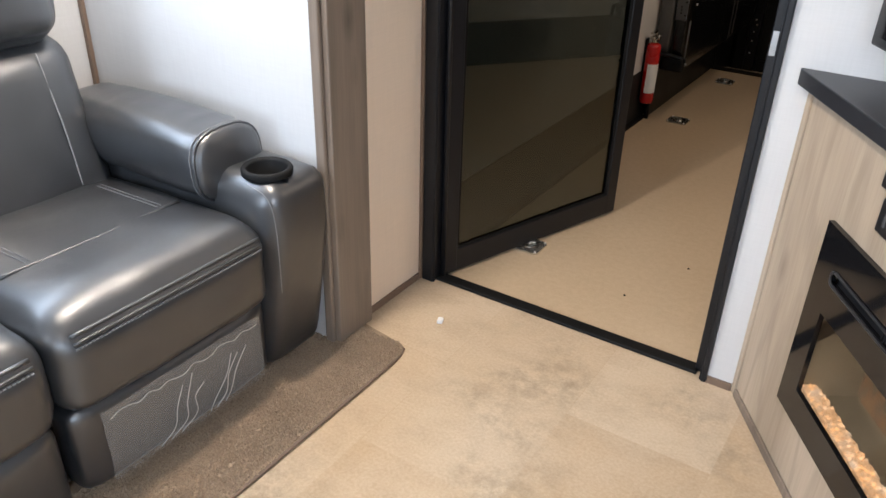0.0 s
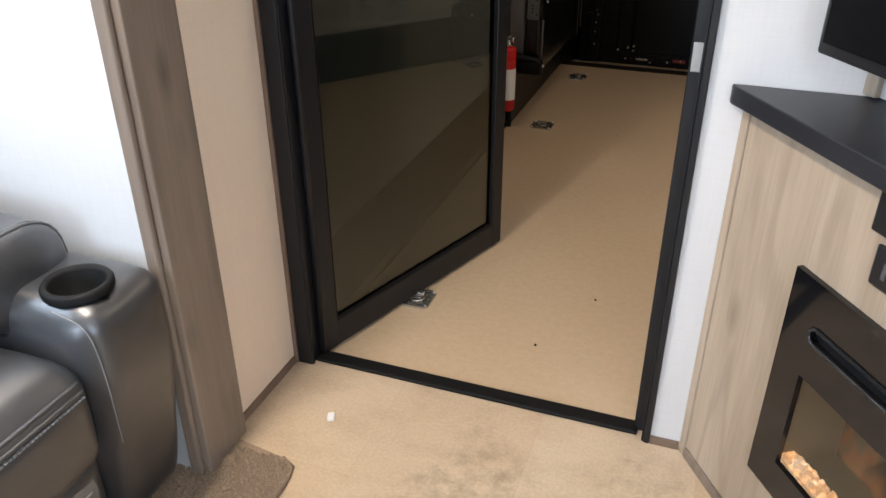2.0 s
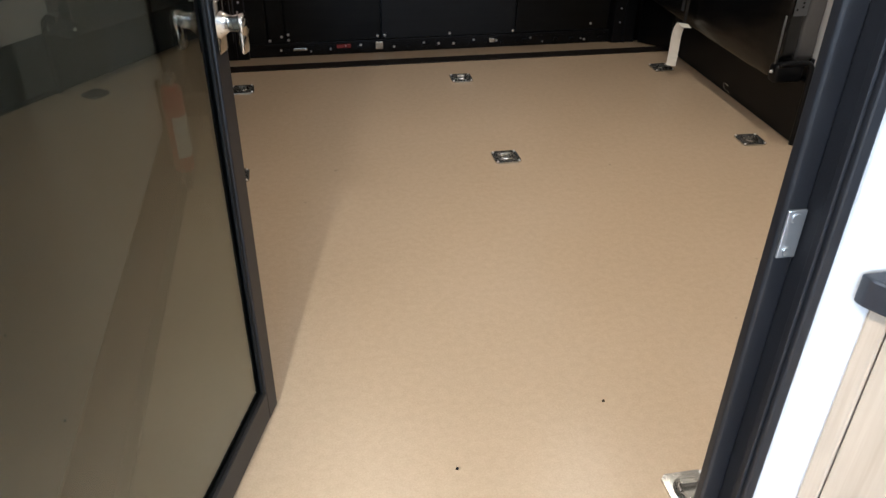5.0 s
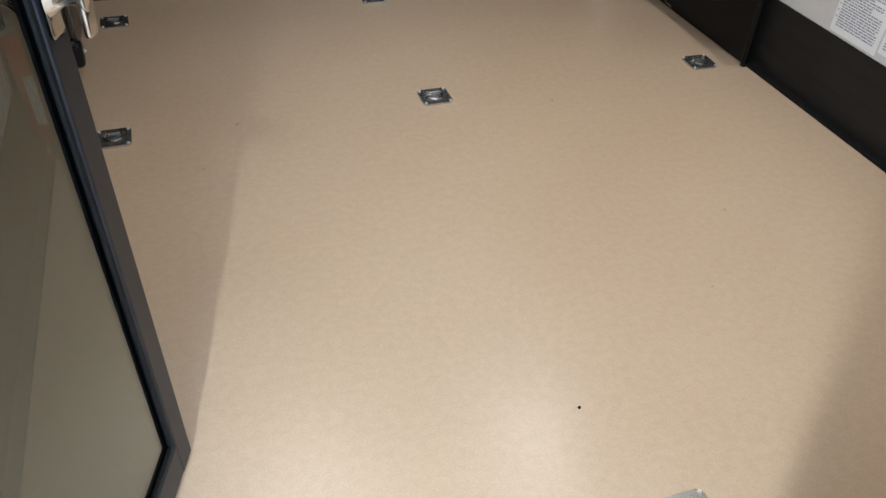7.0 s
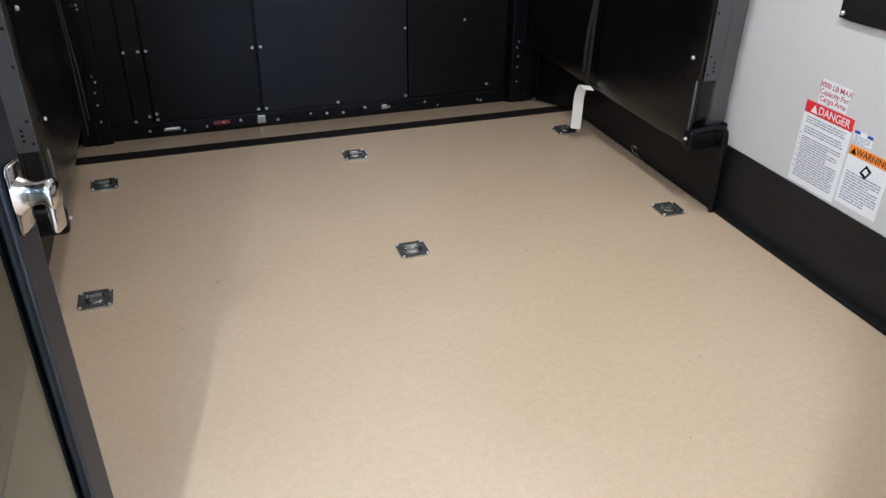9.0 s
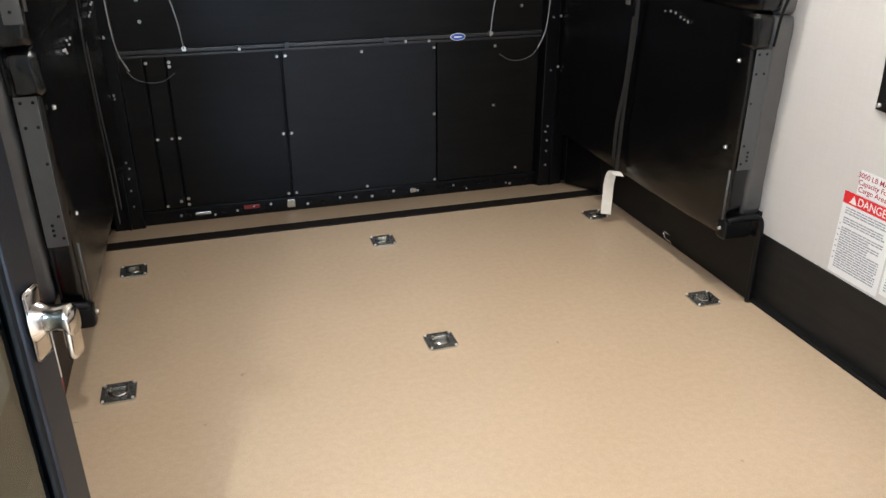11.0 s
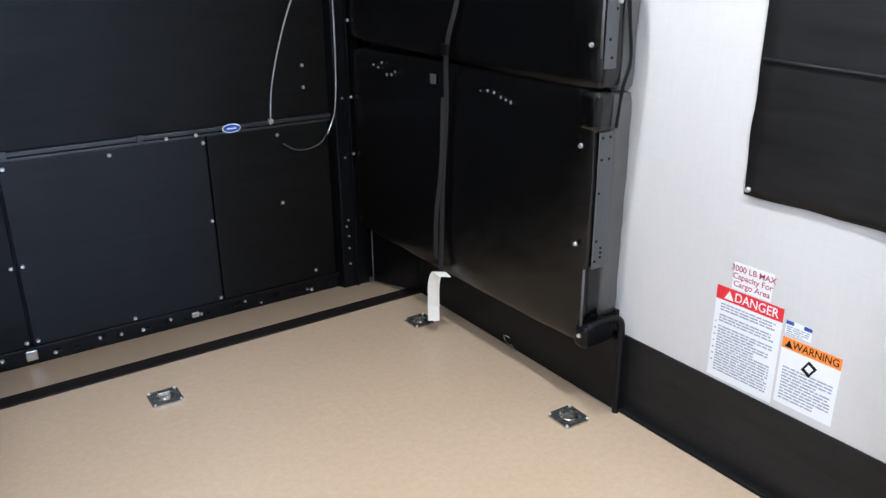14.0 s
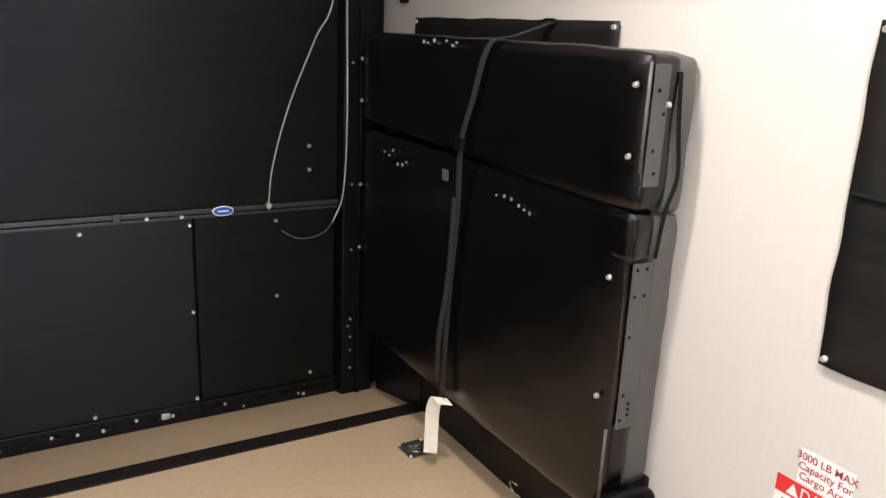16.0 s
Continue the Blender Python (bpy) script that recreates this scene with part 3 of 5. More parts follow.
# cables on the ramp door
for sx in (1, -1):
    cab = thing("door_cable", "thin steel lift cable hanging by the ramp door", "cable", pose(sx * 0.745, REAR - 0.03, 0.76), group="ramp door cables")
    part(cab, "wire", tube_mesh("wire", spline([(0, 0, 0), (sx * 0.02, -0.005, 0.16), (sx * 0.08, -0.02, 0.38), (sx * 0.17, -0.05, 0.62), (sx * 0.24, -0.07, 0.8), (sx * 0.28, -0.07, 1.38)]), 0.0033, M_CABLE, 6))
    part(cab, "anchor", cyl_mesh("anchor", (0, 0.01, 0), (0, -0.012, 0), 0.011, M_BOLT, 10))
    cab = thing("door_cable", "thin steel lift cable hanging by the ramp door", "cable", pose(sx * 0.99, REAR - 0.085, 0.68), group="ramp door cables")
    part(cab, "wire", tube_mesh("wire", spline([(0, 0.01, 0), (sx * 0.04, 0, 0.12), (sx * 0.052, -0.005, 0.4), (sx * 0.05, 0, 0.84), (sx * 0.045, 0, 1.47)]), 0.0033, M_CABLE, 6))
    cab = thing("pull_cord", "short dark cord sagging on the ramp door", "cord", pose(sx * 0.8, REAR - 0.02, 0.615), group="pull cords")
    part(cab, "cord", tube_mesh("cord", spline([(0, 0, 0.035), (sx * 0.05, -0.01, 0.005), (sx * 0.11, -0.015, 0.0), (sx * 0.17, -0.02, 0.02), (sx * 0.205, -0.02, 0.06)]), 0.003, M_GREYST, 6))

# ---- door leaf ----
HX, HY = -1.188, 1.893
ang = math.degrees(math.atan2(2.722 - HY, -0.908 - HX))
L = math.hypot(2.722 - HY, -0.908 - HX)
door = thing("glazed_door", "black framed smoked-glass door standing open into the garage", "door", pose(HX, HY, 0.009, 0, 0, ang))
DH = 1.94
bm = bmesh.new()
T = 0.032
add_box(bm, (0, -T / 2, 0), (0.062, T / 2, DH), 0.004)
add_box(bm, (L - 0.055, -T / 2, 0), (L, T / 2, DH), 0.004)
add_box(bm, (0.058, -T / 2 + 0.001, 0), (L - 0.05, T / 2 - 0.001, 0.085), 0.004)
add_box(bm, (0.058, -T / 2 + 0.001, DH - 0.07), (L - 0.05, T / 2 - 0.001, DH), 0.004)
part(door, "stile_frame", finish(bm, "stile_frame", M_FRAME))
bm = bmesh.new()
for s in (-1, 1):
    y0, y1 = sorted((s * (T / 2 - 0.004), s * (T / 2 - 0.010)))
    add_box(bm, (0.06, y0, 0.083), (0.070, y1, DH - 0.068), 0.001)
    add_box(bm, (L - 0.064, y0, 0.083), (L - 0.054, y1, DH - 0.068), 0.001)
    add_box(bm, (0.068, y0, 0.083), (L - 0.062, y1, 0.092), 0.001)
part(door, "glazing_bead", finish(bm, "glazing_bead", M_RUBBER))
glass = part(door, "glass_pane", box_mesh("glass_pane", (0.06, -0.003, 0.083), (L - 0.054, 0.003, DH - 0.068), M_GLASS), "smoked tinted glass")
bm = bmesh.new()
add_cyl(bm, (0.004, -0.012, 0), (0.004, -0.012, DH), 0.009, 10)
part(door, "hinge_barrel", finish(bm, "hinge_barrel", M_FRAME, True))
for s in (-1, 1):
    bm = bmesh.new()
    y = s * T / 2
    kx, kz = L - 0.030, 0.935
    add_box(bm, (kx - 0.017, min(y, y + s * 0.007), kz - 0.05), (kx + 0.017, max(y, y + s * 0.007), kz + 0.045), 0.006, 3)
    prof = [(0.004, 0.024, 0.036, 0.0), (0.012, 0.019, 0.028, 0.002), (0.022, 0.015, 0.020, 0.004), (0.032, 0.015, 0.019, 0.005), (0.041, 0.018, 0.022, 0.006), (0.047, 0.020, 0.026, 0.004), (0.051, 0.017, 0.022, 0.0)]
    rings = []
    for d, hx, hz, up in prof:
        hx, hz = hx * 0.8, hz * 0.72
        rings.append([bm.verts.new((kx + hx * math.copysign(abs(math.cos(a)) ** 0.6, math.cos(a)), y + s * d, kz + up + hz * math.copysign(abs(math.sin(a)) ** 0.6, math.sin(a)))) for a in (2 * math.pi * (k + 0.5) / 16 for k in range(16))])
    for a, b in zip(rings, rings[1:]):
        for k in range(16):
            bm.faces.new((a[k], a[(k + 1) % 16], b[(k + 1) % 16], b[k]))
    bm.faces.new(rings[-1])
    add_box(bm, (kx - 0.014, min(y + s * 0.039, y + s * 0.050), kz - 0.048), (kx + 0.014, max(y + s * 0.039, y + s * 0.050), kz + 0.012), 0.005, 2)
    part(door, "latch_handle", finish(bm, "latch_handle", M_CHROME, True), "polished cast latch handle")
bm = bmesh.new()
add_box(bm, (L - 0.002, -0.012, 0.88), (L + 0.002, 0.012, 0.99), 0.001)
add_box(bm, (L, -0.007, 0.92), (L + 0.012, 0.007, 0.95), 0.003)
part(door, "latch_bolt", finish(bm, "latch_bolt", M_ZINC), "zinc latch")

# ---- garage: tie-downs ----
def tie_down():
    ob = thing("tie_down_ring", "recessed zinc tie-down plate with D-ring on the garage floor", "tie-down", group="floor tie-downs")
    bm = bmesh.new()
    n = 24
    outer, inner, low = [], [], []
    for k in range(n):
        a = 2 * math.pi * (k + 0.5) / n
        c, s = math.cos(a), math.sin(a)
        q = 0.0525 / max(abs(c), abs(s))
        q = min(q, 0.0695)
        outer.append((c * q, s * q))
        inner.append((c * 0.036, s * 0.036))
        low.append((c * 0.027, s * 0.027))
    def ring(pts, z):
        return [bm.verts.new((x, y, z)) for x, y in pts]
    rs = [ring(outer, 0.0), ring([(x * 0.985, y * 0.985) for x, y in outer], 0.006), ring([(x * 1.1, y * 1.1) for x, y in inner], 0.007), ring(inner, 0.0055), ring(low, 0.0015)]
    for a, b in zip(rs, rs[1:]):
        for k in range(n):
            bm.faces.new((a[k], a[(k + 1) % n], b[(k + 1) % n], b[k]))
    bm.faces.new(rs[-1])
    part(ob, "plate", finish(bm, "plate", M_ZINC))
    bm = bmesh.new()
    pts = [(0.026 * math.cos(a), 0.024 * math.sin(a) - 0.004, 0.009) for a in np.linspace(-math.pi * 1.02, 0.06, 14)]
    pts = pts + [(0.026, 0.012, 0.010), (0.02, 0.018, 0.011), (-0.02, 0.018, 0.011), (-0.026, 0.012, 0.010), pts[0]]
    add_tube(bm, pts, 0.0042, 8)
    part(ob, "ring", finish(bm, "ring", M_CHROME, True), "bright steel D-ring")
    part(ob, "strap", box_mesh("strap", (-0.019, 0.010, 0.004), (0.019, 0.026, 0.0165), M_ZINC, 0.003))
    scr = cyl_mesh("screw", (0, 0, 0.004), (0, 0, 0.0095), 0.005, M_BOLT, 8, 0.004)
    for sx in (-1, 1):
        for sy in (-1, 1):
            part(ob, "screw", scr, m=pose(sx * 0.043, sy * 0.043, 0))
    return ob


first = tie_down()
first.matrix_world = pose(0, 3.965, 0)
for x, y, r in ((-1.043, 4.85, 2), (0, 4.85, -1), (1.043, 4.85, 1), (-1.043, 3.965, 0), (1.048, 3.965, -2), (-1.038, 2.267, 1), (-0.01, 2.30, 0), (1.045, 2.267, 0)):
    copy_thing(first, pose(x, y, 0, 0, 0, r))


# ---- garage: folded wall sofas ----
def wall_sofa(s):
    """Bench folded up against the wall; s: +1 on the right wall, -1 on the left."""
    ob = thing("folding_sofa", "black vinyl bench folded up and strapped to the wall", "sofa", pose(s * W, 0, 0), group="folding sofas")
    Y0, Y1 = 3.955, 5.42

    def X(d):
        return -s * d

    def cush(name, d0, d1, y0, y1, z0, z1, r, puff, m, wr, seed, lean=None):
        a, b = sorted((X(d0), X(d1)))
        return cushion_mesh(name, (a, y0, z0), (b, y1, z1), r, puff, m, 16, wr, seed, lean)

    part(ob, "lower_cushion", cush("lower_cushion", 0.09, 0.172, Y0, Y1, 0.262, 1.062, 0.022, (0.010, 0.002, 0.008), M_SEATV, 0.004, 1.0))
    part(ob, "upper_cushion", cush("upper_cushion", 0.075, 0.178, Y0 - 0.015, Y1, 1.075, 1.412, 0.024, (0.012, 0.002, 0.006), M_SEATV, 0.005, 5.0,
                                   lambda w: w + Vector((0, 0, 0.03 * (w.y - 4.6) * (1.41 - w.z) / 0.33))))
    part(ob, "lower_back", cush("lower_back", 0.004, 0.092, Y0 + 0.006, Y1 - 0.02, 0.33, 1.045, 0.02, (0.004, 0.004, 0.004), M_SIDEV, 0.005, 9.0), "grey vinyl side of the bench")
    part(ob, "upper_back", cush("upper_back", 0.004, 0.085, Y0 + 0.004, Y1 - 0.02, 1.04, 1.405, 0.025, (0.004, 0.006, 0.004), M_SIDEV, 0.007, 13.0), "grey vinyl side of the bench")
    bm = bmesh.new()
    a, b = sorted((X(0.10), X(0.155)))
    add_box(bm, (a, Y0 - 0.014, 0.52), (b, Y0 - 0.008, 0.94), 0.002)
    a, b = sorted((X(0.12), X(0.165)))
    add_box(bm, (a, Y0 - 0.022, 1.12), (b, Y0 - 0.016, 1.385), 0.002)
    part(ob, "side_bracket", finish(bm, "side_bracket", M_GREYST), "grey drilled steel side bracket")
    bm = bmesh.new()
    for d, z in ((0.115, 0.925), (0.145, 0.925), (0.115, 0.86), (0.145, 0.86), (0.147, 0.76), (0.145, 0.61), (0.125, 0.585), (0.125, 0.57), (0.125, 0.555), (0.147, 0.545)):
        add_cyl(bm, (X(d), Y0 - 0.013, z), (X(d), Y0 - 0.0155, z), 0.0045, 8)
    for d, z in ((0.15, 1.33), (0.15, 1.2), (0.14, 1.15), (0.13, 1.28)):
        add_cyl(bm, (X(d), Y0 - 0.021, z), (X(d), Y0 - 0.0235, z), 0.0045, 8)
    part(ob, "bracket_holes", finish(bm, "bracket_holes", M_INK), kind="stuff")
    bm = bmesh.new()
    add_tube(bm, spline([(X(0.09), Y0 - 0.02, 1.37), (X(0.085), Y0 - 0.028, 1.25), (X(0.07), Y0 - 0.028, 1.14), (X(0.09), Y0 - 0.024, 1.06), (X(0.098), Y0 - 0.018, 0.95)]), 0.005, 6)
    part(ob, "side_seam", finish(bm, "side_seam", M_INK, True))
    bm = bmesh.new()
    add_tube(bm, [(X(0.176), Y0 - 0.002, z) for z in (0.30, 0.42, 0.52)], 0.004, 6)
    part(ob, "edge_piping", finish(bm, "edge_piping", M_SIDEV, True))
    bm = bmesh.new()
    add_tube(bm, [(X(0.176), Y0 - 0.017, z) for z in (1.15, 1.25, 1.39)], 0.004, 6)
    part(ob, "edge_piping", finish(bm, "edge_piping", M_SIDEV, True))
    # corner flap and lower cradle
    part(ob, "corner_flap", cush("corner_flap", 0.10, 0.176, Y0 - 0.012, Y0 + 0.06, 0.94, 1.05, 0.018, (0.003, 0.003, 0.003), M_SEATV, 0.008, 21.0))
    bm = bmesh.new()
    a, b = sorted((X(0.06), X(0.185)))
    add_box(bm, (a, Y0 - 0.035, 0.262), (b, Y0 + 0.02, 0.335), 0.014, 3)
    part(ob, "cradle", finish(bm, "cradle", M_STEEL, True))
    bm = bmesh.new()
    add_tube(bm, spline([(X(0.175), Y0 - 0.03, 0.335), (X(0.10), Y0 - 0.038, 0.345), (X(0.055), Y0 - 0.045, 0.338), (X(0.043), Y0 - 0.05, 0.30), (X(0.042), Y0 - 0.052, 0.16), (X(0.042), Y0 - 0.052, 0.0)]), 0.0125, 10)
    part(ob, "support_leg", finish(bm, "support_leg", M_STEEL, True))
    part(ob, "kick_board", box_mesh("kick_board", (min(X(0.03), X(0.045)), Y0 - 0.04, 0.006), (max(X(0.03), X(0.045)), 5.10, 0.262), M_STEEL, 0.003))
    # Black sheet added to blank out the pale wall between bench and rear jamb.
    part(ob, "rear_gap_cover", box_mesh("rear_gap_cover", (min(X(0.008), X(0.05)), 5.101, -0.09), (max(X(0.008), X(0.05)), 5.50, 1.36), M_STEEL, 0.003))
    part(ob, "wall_plate", box_mesh("wall_plate", (min(X(0.0), X(0.02)), Y0, 0.266), (max(X(0.0), X(0.02)), Y1 - 0.05, 0.34), M_STEEL, 0.003))
    scr = cyl_mesh("screw", (0, 0, 0), (-s * 0.008, 0, 0), 0.0078, M_BOLT, 10, 0.0055)
    for y, z, d in ((3.99, 0.898, 0.18), (3.99, 0.596, 0.18), (3.965, 1.34, 0.186), (3.965, 1.185, 0.186), (5.395, 1.32, 0.18), (5.395, 1.17, 0.18), (5.40, 0.6, 0.178), (5.40, 0.85, 0.178), (3.945, 0.305, 0.186)):
        part(ob, "screw", scr, m=pose(X(d), y, z))
    part(ob, "screw", scr, m=pose(X(0.118), Y0 - 0.024, 1.30))
    # fittings between the cushions
    bm = bmesh.new()
    rnd_s = random.Random(7 + s)
    for y0, z0 in ((5.12, 1.005), (5.02, 0.985), (4.40, 0.99), (4.30, 0.972), (4.86, 1.39), (4.72, 1.39)):
        for k in range(3):
            yk, zk = y0 + 0.03 * k + rnd_s.uniform(-0.008, 0.008), z0 + rnd_s.uniform(-0.012, 0.016)
            add_box(bm, (X(0.186) - 0.003, yk, zk), (X(0.186) + 0.003, yk + rnd_s.uniform(0.003, 0.006), zk + rnd_s.uniform(0.004, 0.011)), 0.001)
    part(ob, "snap_fasteners", finish(bm, "snap_fasteners", M_BOLT), kind="stuff")
    part(ob, "tag_patch", box_mesh("tag_patch", (X(0.186) - 0.002, 4.735, 0.985), (X(0.186) + 0.002, 4.77, 1.02), M_SIDEV, 0.001))
    # strap
    strap = thing("tie_strap", "black webbing strap with buckle round the folded bench", "strap", pose(s * W, 4.6, 0), group="bench straps")
    wd = (0, 1, 0)
    bm = bmesh.new()
    add_ribbon(bm, spline([(X(0.012), -0.11, 1.47), (X(0.12), -0.085, 1.43), (X(0.19), -0.06, 1.40), (X(0.202), -0.01, 1.25), (X(0.200), 0.045, 1.115), (X(0.196), 0.055, 0.9), (X(0.200), 0.075, 0.6), (X(0.200), 0.088, 0.28)]), wd, 0.026, 0.002, (-s, 0, 0))
    add_ribbon(bm, spline([(X(0.204), 0.06, 0.95), (X(0.207), 0.07, 0.7), (X(0.212), 0.10, 0.5), (X(0.212), 0.105, 0.33)]), wd, 0.026, 0.002, (-s, 0, 0))
    part(strap, "webbing", finish(bm, "webbing", M_STRAP))
    bm = bmesh.new()
    add_box(bm, (X(0.208) - 0.005, 0.025, 1.095), (X(0.208) + 0.005, 0.065, 1.135), 0.003)
    part(strap, "buckle", finish(bm, "buckle", M_STEEL))
    bm = bmesh.new()
    add_tube(bm, [(X(0.03), -0.13, 1.475), (X(0.03), -0.09, 1.475), (X(0.06), -0.09, 1.46)], 0.004, 6)
    part(strap, "hook", finish(bm, "hook", M_STEEL))
    if s > 0:
        bm = bmesh.new()
        add_ribbon(bm, spline([(X(0.198), 0.065, 0.262), (X(0.204), 0.105, 0.272), (X(0.210), 0.125, 0.22), (X(0.206), 0.135, 0.13), (X(0.21), 0.13, 0.055)], 5), (0.8, -0.6, 0), 0.046, 0.003, (-0.6, -0.8, 0))
        tail = thing("strap_tail", "white webbing strap tail hanging under the bench", "strap", pose(s * W, 4.6, 0))
        part(tail, "webbing", finish(bm, "webbing", M_OFFW))
        clip = thing("floor_clip", "small bright clip at the base of the kick panel", "clip", pose(1.19, 4.44, 0.03))
        bm = bmesh.new()
        add_tube(bm, spline([(0, 0, 0.02), (-0.015, 0.02, 0.03), (-0.02, 0.0, 0.01), (-0.01, -0.03, 0.0), (0.0, -0.01, -0.02)]), 0.003, 6)
        part(clip, "wire", finish(bm, "wire", M_CHROME, True))
    return ob


wall_sofa(1)
wall_sofa(-1)


# ---- garage: window shades ----
def shade(name, label, y0, y1, z0, z1, s, seam):
    ob = thing(name, label, "window shade", pose(s * W, (y0 + y1) / 2, 0), group="garage window shades")
    bm = bmesh.new()
    ny, nz = 26, 22
    g = []
    for off in (0.004, 0.009):
        rows = []
        for j in range(nz + 1):
            row = []
            for i in range(ny + 1):
                y = (y0 - y1) / 2 + (y1 - y0) * i / ny
                z = z0 + (z1 - z0) * j / nz
                v = noise.noise(Vector((y * 4, z * 4, 3 + s)))
                edge = abs(2 * i / ny - 1) ** 6
                row.append(bm.verts.new((-s * (off + 0.006 * (1 + v)), y + 0.006 * edge * noise.noise(Vector((z * 9, 1, y))) , z + 0.004 * noise.noise(Vector((y * 9, 7, 1))))))
            rows.append(row)
        g.append(rows)
    for rows in g:
        for j in range(nz):
            for i in range(ny):
                bm.faces.new((rows[j][i], rows[j][i + 1], rows[j + 1][i + 1], rows[j + 1][i]))
    for i in range(ny):
        for j in (0, nz):
            bm.faces.new((g[0][j][i], g[0][j][i + 1], g[1][j][i + 1], g[1][j][i]))
    for j in range(nz):
        for i in (0, ny):
            bm.faces.new((g[0][j][i], g[0][j + 1][i], g[1][j + 1][i], g[1][j][i]))
    part(ob, "cloth", finish(bm, "cloth", M_TARP, True))
    if seam:
        h = (y1 - y0) / 2
        bm = bmesh.new()
        add_tube(bm, [(-s * 0.019, -h + 0.01 + (2 * h - 0.02) * k / 12, seam - 0.015 * math.sin(k / 12 * math.pi) + 0.01) for k in range(13)], 0.005, 6, 1.0)
        part(ob, "pocket_hem", finish(bm, "pocket_hem", M_TARP, True))
    sn = cyl_mesh("snap", (0, 0, 0), (-s * 0.022, 0, 0), 0.009, M_BOLT, 12, 0.006)
    for sy in (-1, 1):
        for z in (z0 + 0.015, z1 - 0.015):
            part(ob, "snap", sn, m=pose(0, sy * ((y1 - y0) / 2 - 0.014), z))
    return ob


shade("window_shade", "black vinyl roll shade with pocket snapped over a window", 2.42, 3.557, 0.828, 1.485, 1, 1.165)
shade("window_shade", "black vinyl shade snapped over the window behind the bench", 4.23, 5.305, 0.85, 1.475, 1, None)
shade("window_shade", "black vinyl shade snapped over the window behind the bench", 4.23, 5.305, 0.85, 1.475, -1, None)
hook = thing("wall_bracket", "small black bracket on the garage wall", "bracket", pose(W, 5.41, 1.53))
part(hook, "plate", box_mesh("plate", (-0.02, -0.02, -0.005), (0, 0.02, 0.05), M_STEEL, 0.003))


# ---- labels on the right garage wall ----
def text(parent, name, body, size, at, material, squeeze=1.0):
    """Raised lettering that faces into the room from the right wall; at: local y and z of the middle."""
    cu = bpy.data.curves.new(name, "FONT")
    cu.body, cu.size, cu.align_x, cu.align_y, cu.extrude, cu.space_line = body, size, "CENTER", "CENTER", 0.0002, 0.95
    cu.offset = 0.0002
    cu.materials.append(material)
    tmp = new("tmp", cu)
    me = bpy.data.meshes.new_from_object(tmp.evaluated_get(bpy.context.evaluated_depsgraph_get()))
    bpy.data.objects.remove(tmp)
    return part(parent, name, me, m=Matrix.Translation((-0.0016, at[0], at[1])) @ Euler((radians(90), 0, radians(-90))).to_matrix().to_4x4() @ Matrix.Diagonal((squeeze, 1, 1, 1)))


def card(name, label, y0, y1, z0, z1, material=None):
    ob = thing(name, label, "label", pose(W, (y0 + y1) / 2, (z0 + z1) / 2))
    h, v = (y1 - y0) / 2, (z1 - z0) / 2
    part(ob, "sheet", box_mesh("sheet", (-0.001, -h, -v), (0, h, v), material or M_WHITE))
    return ob, h, v


def bars(ob, rows, left, right, material, seed):
    rnd = random.Random(seed)
    bm = bmesh.new()
    for z, th in rows:
        y = left
        end = right + (left - right) * rnd.choice((0, 0, 0.05, 0.3))
        while y > end:
            w = min(rnd.uniform(0.008, 0.03), y - end)
            add_box(bm, (-0.0016, y - w, z - th / 2), (-0.0009, y, z + th / 2))
            y -= w + 0.003
    part(ob, "print_lines", finish(bm, "print_lines", material), kind="stuff")


ob, h, v = card("capacity_label", "white capacity label with dark red lettering on the garage wall", 3.442, 3.562, 0.556, 0.634)
text(ob, "lettering", "3000 LB MAX\nCapacity For\nCargo Area", 0.0235, (0, 0.0), plain("maroon_ink", (0.36, 0.04, 0.07), 0.5))
ob, h, v = card("danger_label", "white danger label with red banner on the garage wall", 3.400, 3.606, 0.272, 0.553)
part(ob, "banner", box_mesh("banner", (-0.0014, -h, v - 0.040), (-0.0006, h, v), M_DRED))
text(ob, "lettering", "DANGER", 0.037, (-0.022, v - 0.021), M_WHITE, 0.9)
bm = bmesh.new()
vs = [bm.verts.new((-0.0018, y, z)) for y, z in ((0.077, v - 0.034), (0.047, v - 0.034), (0.062, v - 0.007))]
bm.faces.new(vs)
part(ob, "alert_triangle", finish(bm, "alert_triangle", M_WHITE))
bars(ob, [(v - 0.052 - 0.0085 * k, 0.0045) for k in range(25) if k not in (3, 7)], h - 0.018, -h + 0.018, M_PALEINK, 4)
bars(ob, [(v - 0.11 - 0.02 * k, 0.004) for k in range(7)], h - 0.006, h - 0.012, M_PALEINK, 9)
ob, h, v = card("warning_label", "white warning label with orange banner on the garage wall", 3.230, 3.392, 0.288, 0.481)
part(ob, "banner", box_mesh("banner", (-0.0014, -h, v - 0.032), (-0.0006, h, v), M_ORANGE))
text(ob, "lettering", "WARNING", 0.029, (-0.012, v - 0.0165), M_INK, 0.9)
bm = bmesh.new()
vs = [bm.verts.new((-0.0018, y, z)) for y, z in ((0.073, v - 0.027), (0.05, v - 0.027), (0.0615, v - 0.006))]
bm.faces.new(vs)
part(ob, "alert_triangle", finish(bm, "alert_triangle", M_INK))
bm = bmesh.new()
add_box(bm, (-0.0017, -0.014, -0.008), (-0.0009, 0.014, 0.028))
part(ob, "pictogram", finish(bm, "pictogram", M_INK), m=pose(0, 0.004, 0.024, 30, 0, 0))
bm = bmesh.new()
add_box(bm, (-0.0021, -0.008, 0.002), (-0.0013, 0.008, 0.02))
